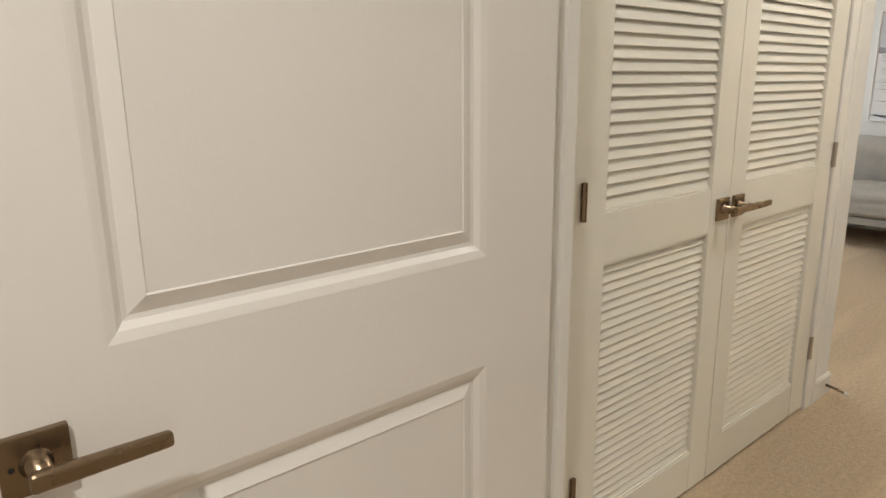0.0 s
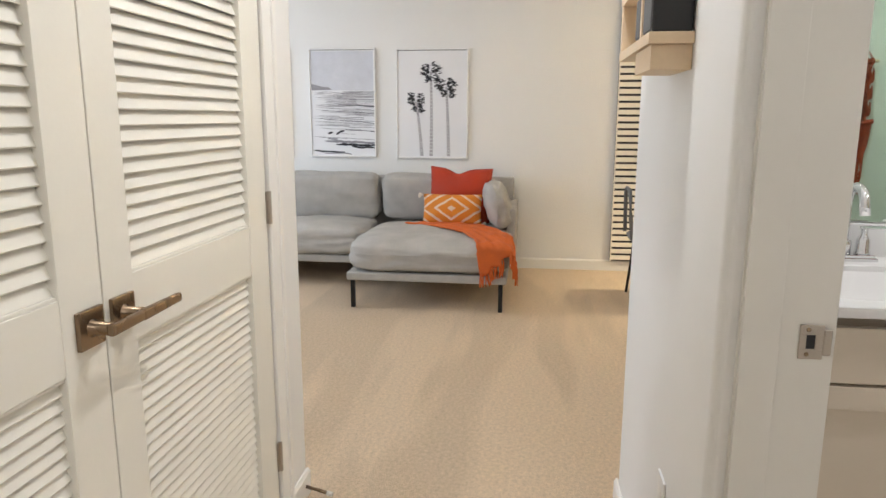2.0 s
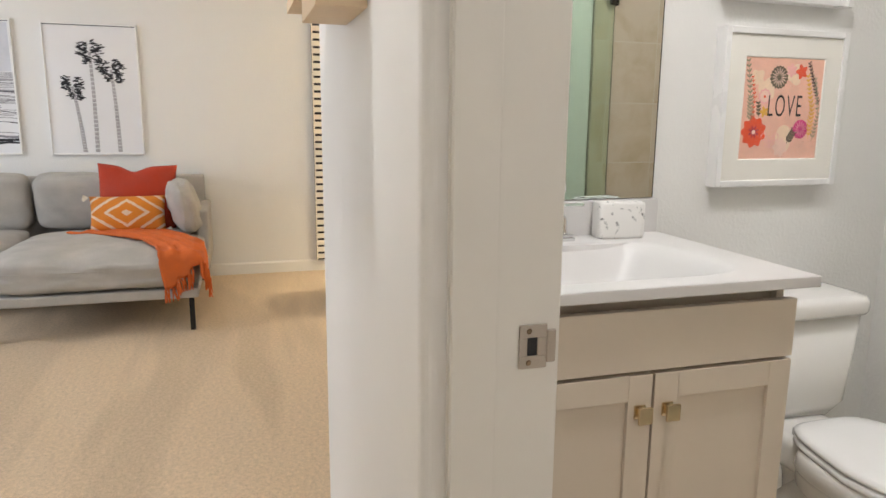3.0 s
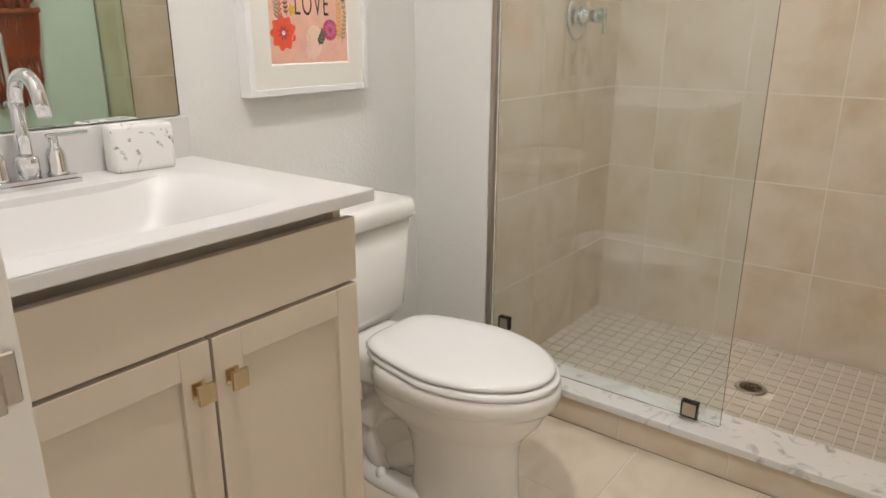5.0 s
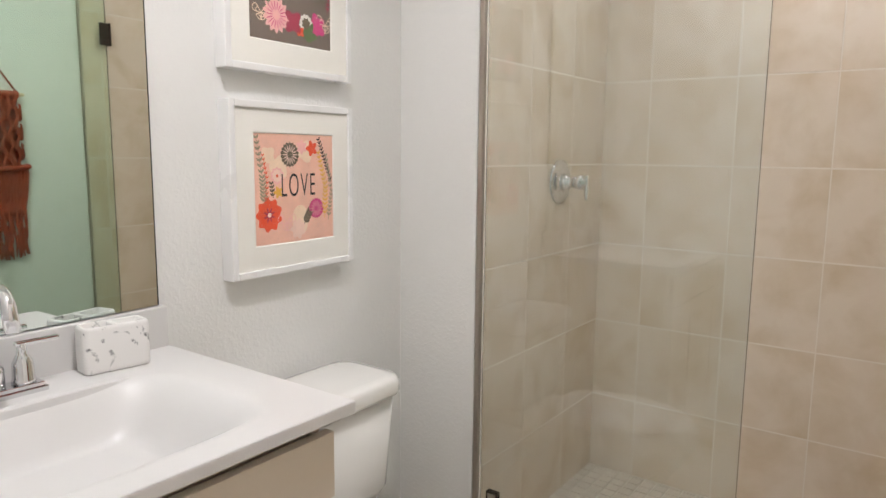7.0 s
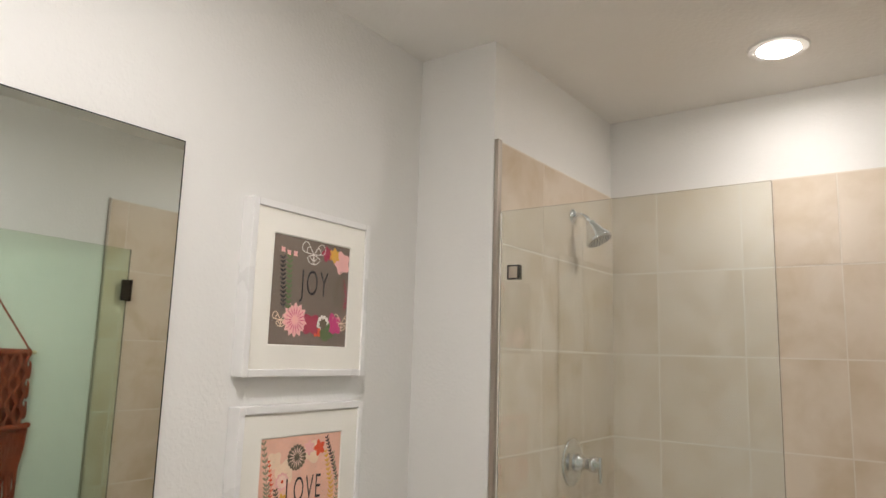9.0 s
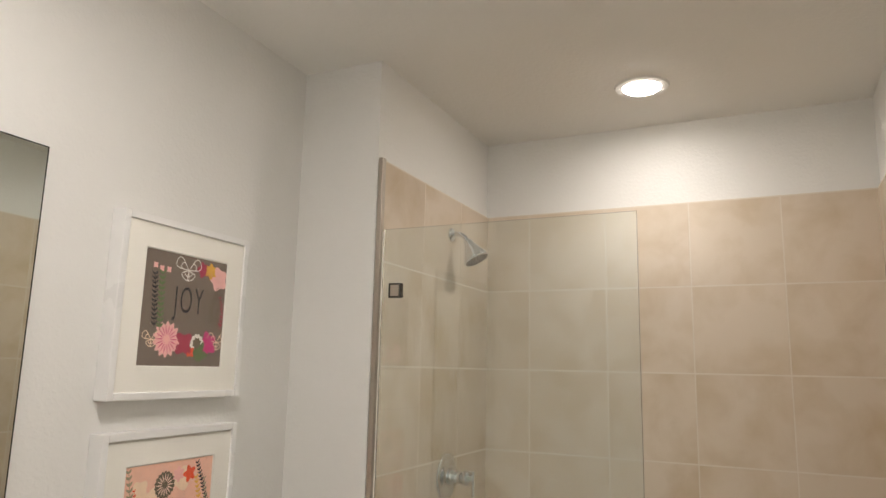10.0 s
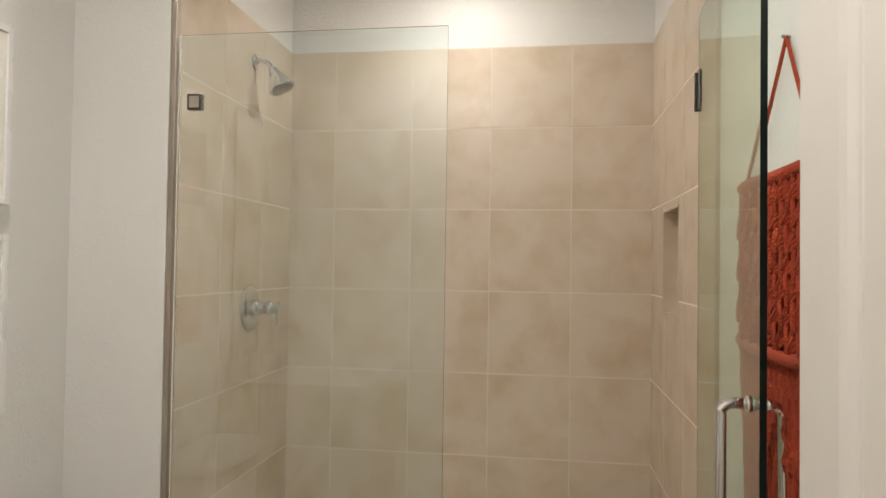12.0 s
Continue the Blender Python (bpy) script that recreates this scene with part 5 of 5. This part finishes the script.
GREYINK = mat("print_ink_grey", (0.30, 0.29, 0.31), 0.8, vary=0.35, scale=40, fine=140)
TRUNKINK = mat("print_ink_trunk", (0.42, 0.41, 0.42), 0.8, vary=0.4, scale=50, fine=160)
PALEINK = mat("print_ink_pale", (0.62, 0.63, 0.67), 0.8, vary=0.10, scale=10)
f, w, h = wall_print("black and white print of three tall palm trees", 1.208, 0.602, 0.93, 1.832)
for tx0, tx1, zt, r in ((0.218, 0.164, 0.475, 0.108), (0.297, 0.288, 0.715, 0.115), (0.445, 0.418, 0.595, 0.112)):
    b = bmesh.new()
    for k in range(24):
        t0, t1 = k / 24, (k + 1) / 24
        bend = lambda t: (tx0 + (tx1 - tx0) * t + 0.008 * math.sin(t * 2.4)) * w / 0.606
        wd = lambda t: 0.0145 - 0.005 * t
        za, zb = 0.02 + (zt - 0.02) * t0, 0.02 + (zt - 0.02) * (t1 - 0.006)
        b.faces.new([b.verts.new(v) for v in ((bend(t0) - wd(t0), -0.0152, za), (bend(t0) + wd(t0), -0.0152, za), (bend(t1) + wd(t1), -0.0152, zb), (bend(t1) - wd(t1), -0.0152, zb))])
    part("palm_trunk", b, TRUNKINK, f)
    b = bmesh.new()
    cx = bend(1.0)
    for ox, oz, rx_, rz_, cnt in ((0.0, 0.012, 0.62, 0.50, 80), (0.014, -0.062, 0.36, 0.26, 34)):
        for k in range(cnt):
            a, q = rng.uniform(0, 2 * math.pi), rng.uniform(0, 1) ** 0.6
            lx, lz = cx + ox + r * rx_ * q * math.cos(a), zt + oz + r * rz_ * q * math.sin(a)
            leaf(b, lx, lz, (0 if math.cos(a) > 0 else math.pi) + rng.uniform(-0.55, 0.55), r * rng.uniform(0.22, 0.42), r * 0.075, -0.0155 - 0.00001 * k)
    part("palm_crown", b, INK, f)
f, w, h = wall_print("black and white print of a beach with waves", 1.962, 1.385, 0.935, 1.84)
b = bmesh.new()
b.faces.new([b.verts.new(v) for v in ((0.02, -0.0146, 0.56), (w - 0.02, -0.0146, 0.56), (w - 0.02, -0.0146, h - 0.025), (0.02, -0.0146, h - 0.025))])
part("printed_sky", b, PALEINK, f)
b = bmesh.new()
b.faces.new([b.verts.new(v) for v in [(0.02, -0.0150, 0.56), (0.20, -0.0150, 0.565), (0.17, -0.0150, 0.585), (0.11, -0.0150, 0.59), (0.06, -0.0150, 0.605), (0.02, -0.0150, 0.615)]])
part("printed_headland", b, GREYINK, f)


def streak(x0, x1, z, tall, slope, ink_, k):
    b = bmesh.new()
    n = 22
    taper = [min(1.0, 6 * i / n + 0.1) for i in range(n + 1)]
    px = [x0 + (x1 - x0) * i / n for i in range(n + 1)]
    mid = [z + slope * (q - x0) + 0.006 * noise.noise(Vector((q * 9, z * 31, 0))) for q in px]
    top = [b.verts.new((q, -0.0151 - 0.00001 * k, m + tall * t * (0.4 + abs(noise.noise(Vector((q * 17, z * 50, 2))))))) for q, m, t in zip(px, mid, taper)]
    bot = [b.verts.new((q, -0.0151 - 0.00001 * k, m - tall * t * (0.4 + abs(noise.noise(Vector((q * 15, z * 40, 7))))))) for q, m, t in zip(px, mid, taper)]
    for i in range(n):
        b.faces.new((bot[i], bot[i + 1], top[i + 1], top[i]))
    part("printed_wave", b, ink_, f)


for k in range(70):
    zs = 0.20 + 0.35 * (k / 70) ** 0.6
    xs = rng.uniform(0.014, 0.34)
    streak(xs, min(w - 0.014, xs + rng.uniform(0.15, 0.5)), zs, rng.uniform(0.0015, 0.0045), -0.03, (TRUNKINK, GREYINK)[k % 2], 50 + k)
for k in range(9):
    streak(0.20 + rng.uniform(0, 0.12), w - 0.014, 0.551 - 0.0065 * k, 0.0026, 0, GREYINK if k < 3 else TRUNKINK, k)
for k, (x0, z, tall, slope, m_) in enumerate(((0.22, 0.492, 0.003, -0.02, INK), (0.05, 0.482, 0.002, 0, TRUNKINK), (0.28, 0.468, 0.0024, -0.03, INK), (0.10, 0.442, 0.003, -0.02, GREYINK), (0.30, 0.435, 0.0055, -0.03, INK), (0.05, 0.400, 0.0034, -0.06, INK), (0.33, 0.376, 0.002, -0.02, GREYINK), (0.014, 0.330, 0.0032, -0.08, INK), (0.05, 0.296, 0.002, -0.05, TRUNKINK), (0.28, 0.235, 0.004, -0.07, INK), (0.36, 0.258, 0.002, -0.05, GREYINK), (0.02, 0.170, 0.004, -0.04, GREYINK))):
    streak(x0, w - 0.014, z, tall, slope, m_, 12 + k)
for k, (x0, x1, z, tall, m_) in enumerate(((0.12, w - 0.014, 0.135, 0.016, GREYINK), (0.22, w - 0.014, 0.108, 0.014, INK), (0.36, w - 0.014, 0.085, 0.012, INK), (0.014, 0.30, 0.050, 0.010, INK), (0.10, 0.36, 0.034, 0.007, GREYINK), (0.15, 0.24, 0.155, 0.012, GREYINK))):
    streak(x0, x1, z, tall, -0.03, m_, 30 + k)
b = bmesh.new()
for cx, cz, a in ((0.15, 0.196, 0.25), (0.225, 0.188, 0.6), (0.25, 0.212, 0.2)):
    leaf(b, cx, cz, a, 0.055, 0.018, -0.0158)
part("printed_figures", b, INK, f)
f, w, h = wall_print("pale blue-grey seascape print", 2.72, 2.135, 0.94, 1.845)
b = bmesh.new()
b.faces.new([b.verts.new(v) for v in ((0.02, -0.0146, 0.2), (w - 0.02, -0.0146, 0.2), (w - 0.02, -0.0146, h - 0.025), (0.02, -0.0146, h - 0.025))])
part("printed_sky", b, PALEINK, f)
for z in (0.19, 0.165, 0.05, 0.035):
    part("printed_wave", box(0.02, -0.0152, z, w - 0.02, -0.0146, z + 0.008), INK, f)

# slatted screen in the corner
PALEWOOD = mat("pale_ash_slat", (0.84, 0.78, 0.66), 0.5, vary=0.08, scale=9, fine=70)
sl = thing("slatted_screen", "pale wooden slatted panel with dark gaps against the wall", "slatted panel", (6.64, 0, 0.09))
part("backing", box(0.012, -1.25, 0.0, 0.036, -0.612, 2.2), BLACK, sl)
part("stile", box(-0.006, -0.622, 0.0, 0.0115, -0.612, 2.2, 0.002), PALEWOOD, sl)
part("stile", box(-0.006, -1.25, 0.0, 0.0115, -1.222, 2.2, 0.002), PALEWOOD, sl)
for k in range(40):
    part("slat", box(-0.004, -1.222, 0.012 + k * 0.0545, 0.0115, -0.622, 0.012 + k * 0.0545 + 0.0365, 0.002, 1), PALEWOOD, sl)
fl = thing("floor_lamp", "floor lamp with a linen drum shade", "floor lamp", (5.95, -1.55, 0))
part("base", lathe([(0.14, 0), (0.14, 0.015), (0.02, 0.025)], 32), BLACK_METAL, fl, smooth=True)
part("pole", lathe([(0.01, 0.02), (0.01, 1.36)], 12), BLACK_METAL, fl, smooth=True)
part("shade", loft([[(0.17 * math.cos(2 * math.pi * i / 32), 0.17 * math.sin(2 * math.pi * i / 32), 1.3) for i in range(32)], [(0.15 * math.cos(2 * math.pi * i / 32), 0.15 * math.sin(2 * math.pi * i / 32), 1.6) for i in range(32)]], False), SHADE, fl, smooth=True)
dc = thing("side_chair", "grey shell side chair on thin dark legs", "chair", (5.75, -0.86, 0))
part("seat", cushion(0, 0, 0.45, 0.23, 0.23, 0.03, 4, 10), FABRIC_DARK, dc, smooth=True)
part("backrest", tube([(-0.2, 0.23, 0.46), (-0.22, 0.255, 0.62), (-0.2, 0.26, 0.74), (-0.12, 0.255, 0.79), (0.05, 0.25, 0.79), (0.18, 0.24, 0.74), (0.2, 0.23, 0.46)], 0.014, 10), FABRIC_DARK, dc, smooth=True)
for lx, ly in ((-0.2, 0.2), (0.2, 0.2), (-0.2, -0.2), (0.2, -0.2)):
    part("leg", tube([(lx * 0.8, ly * 0.8, 0.44), (lx, ly, 0.0)], [0.012, 0.009], 10), BLACK_METAL, dc, smooth=True)

# ---- hall ----
cb = thing("wall_cubby", "pale pine wall shelf unit with a bracket block", "wall shelf", (0, 0, 0))
part("shelf", box(2.33, -0.249, 1.421, 2.81, -0.16, 1.444, 0.0015), PINE, cb)
part("shelf", box(2.40, -0.249, 1.56, 2.81, -0.16, 1.583, 0.0015), PINE, cb)
part("upright", box(2.452, -0.249, 1.4445, 2.474, -0.162, 1.559, 0.0015), PINE, cb)
part("upright", box(2.788, -0.249, 1.4445, 2.81, -0.162, 1.559, 0.0015), PINE, cb)
part("bracket", box(2.345, -0.2495, 1.371, 2.56, -0.168, 1.4205, 0.002), PINE, cb)
for xa, xb, ztop, nm in ((2.34, 2.449, 1.70, "speaker"), (2.49, 2.56, 1.54, "speaker")):
    sp_ = thing("speaker", "black box speaker on the pine shelf", "speaker", (xa, -0.247, 1.4445), group="shelf speakers")
    part("cabinet", box(0, 0, 0, xb - xa, 0.08, ztop - 1.4445, 0.006, 3), BLACK, sp_)
    part("grille", box(0.006, 0.0795, 0.006, xb - xa - 0.006, 0.083, ztop - 1.4445 - 0.006, 0.002), FABRIC_DARK, sp_)
ou = thing("outlet_plate", "white electrical outlet cover plate on the hall wall", "outlet", (2.345, -0.25, 0.42))
part("plate", box(-0.036, 0.0, -0.058, 0.036, 0.006, 0.058, 0.003, 3), PLASTIC, ou)
for z in (-0.02, 0.02):
    part("socket", box(-0.016, 0.0062, z - 0.013, 0.016, 0.0072, z + 0.013, 0.0005), TRIM, ou)
ds = thing("door_stop", "bronze spring door stop with a white tip on the baseboard", "door stop", (2.915, 0.790, 0.045))
part("rod", tube([(0, 0.0, 0), (-0.012, -0.04, -0.001), (-0.024, -0.08, -0.003)], 0.006, 10), BRONZE, ds, smooth=True)
part("tip", tube([(-0.024, -0.08, -0.003), (-0.029, -0.097, -0.004)], 0.008, 12), RUBBER, ds, smooth=True)

# ---- pieces of walls and floors ----
for za, zb in tile_rows():
    for xa, xb in zip(XL, XL[1:]):
        tile(back, xb - xa, zb - za, pose(xa + GV / 2, -2.9625, za + G / 2) @ pose(0, 0, 0, 0, 0, 180) @ Matrix.Translation((-(xb - xa) + GV, 0, 0)))
    for ya, yb in zip(YL[1:], YL):
        tile(side, yb - ya, zb - za, pose(2.6275, yb - GV / 2, za + G / 2, 0, 0, -90))
    for ya, yb in zip([-2.957, -2.667, -2.35, -2.04], [-2.667, -2.35, -2.04, -1.953]):
        if ya < NY1 and yb > NY0 and za < NZ1 and zb > NZ0:
            for a, c, z0, z1 in ((ya, min(yb, NY0), za, zb), (max(ya, NY1), yb, za, zb), (max(ya, NY0), min(yb, NY1), max(za, NZ1), zb), (max(ya, NY0), min(yb, NY1), za, min(zb, NZ0))):
                if c - a > 0.01 and z1 - z0 > 0.01:
                    tile(west, c - a, z1 - z0, pose(1.1745, a + GV / 2, z0 + G / 2, 0, 0, 90))
        else:
            tile(west, yb - ya, zb - za, pose(1.1745, ya + GV / 2, za + G / 2, 0, 0, 90))

P = 0.0522
me_m = None
rest = bmesh.new()
count = 0
for r in range(16):
    for c in range(28):
        x, y = 1.176 + c * P, -2.157 - r * P
        w, d = min(P, 2.634 - x) - 0.0035, min(P, y + 2.962) - 0.0035
        if w < 0.008 or d < 0.008 or math.hypot(x + w / 2 - 1.876, y - d / 2 + 2.568) < 0.055:
            continue
        full = w > P - 0.004 and d > P - 0.004
        if full and count < 300:
            if me_m is None:
                b = panel_frustum(P - 0.0035, P - 0.0035, 0.004, 0.0012)
                me_m = bpy.data.meshes.new("mosaic_tile")
                b.to_mesh(me_m)
                b.free()
                me_m.materials.append(MOSAIC)
            o = new("mosaic_tile", me_m)
            o.parent = sf
            o.matrix_local = pose(x, y - P + 0.0035, 0.0083, -90)
            count += 1
        else:
            join(rest, panel_frustum(w, d, 0.004, 0.0012), pose(x, y - d, 0.0083, -90))
tagged(part("mosaic_tiles_far", rest, MOSAIC_FAR, sf), kind="stuff")

cache_f = {}
for i in range(7):
    for j in range(6):
        xa, xb = max(1.172, 1.05 + i * 0.333), min(2.89, 1.05 + (i + 1) * 0.333)
        ya, yb = max(-2.003, -2.003 + j * 0.333), min(-0.342, -2.003 + (j + 1) * 0.333)
        w, d = xb - xa - 0.002, yb - ya - 0.002
        if w < 0.02 or d < 0.02:
            continue
        key = (round(w, 3), round(d, 3))
        if key not in cache_f:
            b = panel_frustum(w, d, 0.005, 0.0012)
            me = bpy.data.meshes.new("floor_tile")
            b.to_mesh(me)
            b.free()
            me.materials.append(FLOORTILE)
            cache_f[key] = me
        o = new("floor_tile", cache_f[key])
        o.parent = bath_floor
        o.matrix_local = pose(xa, ya, -0.0045, -90)
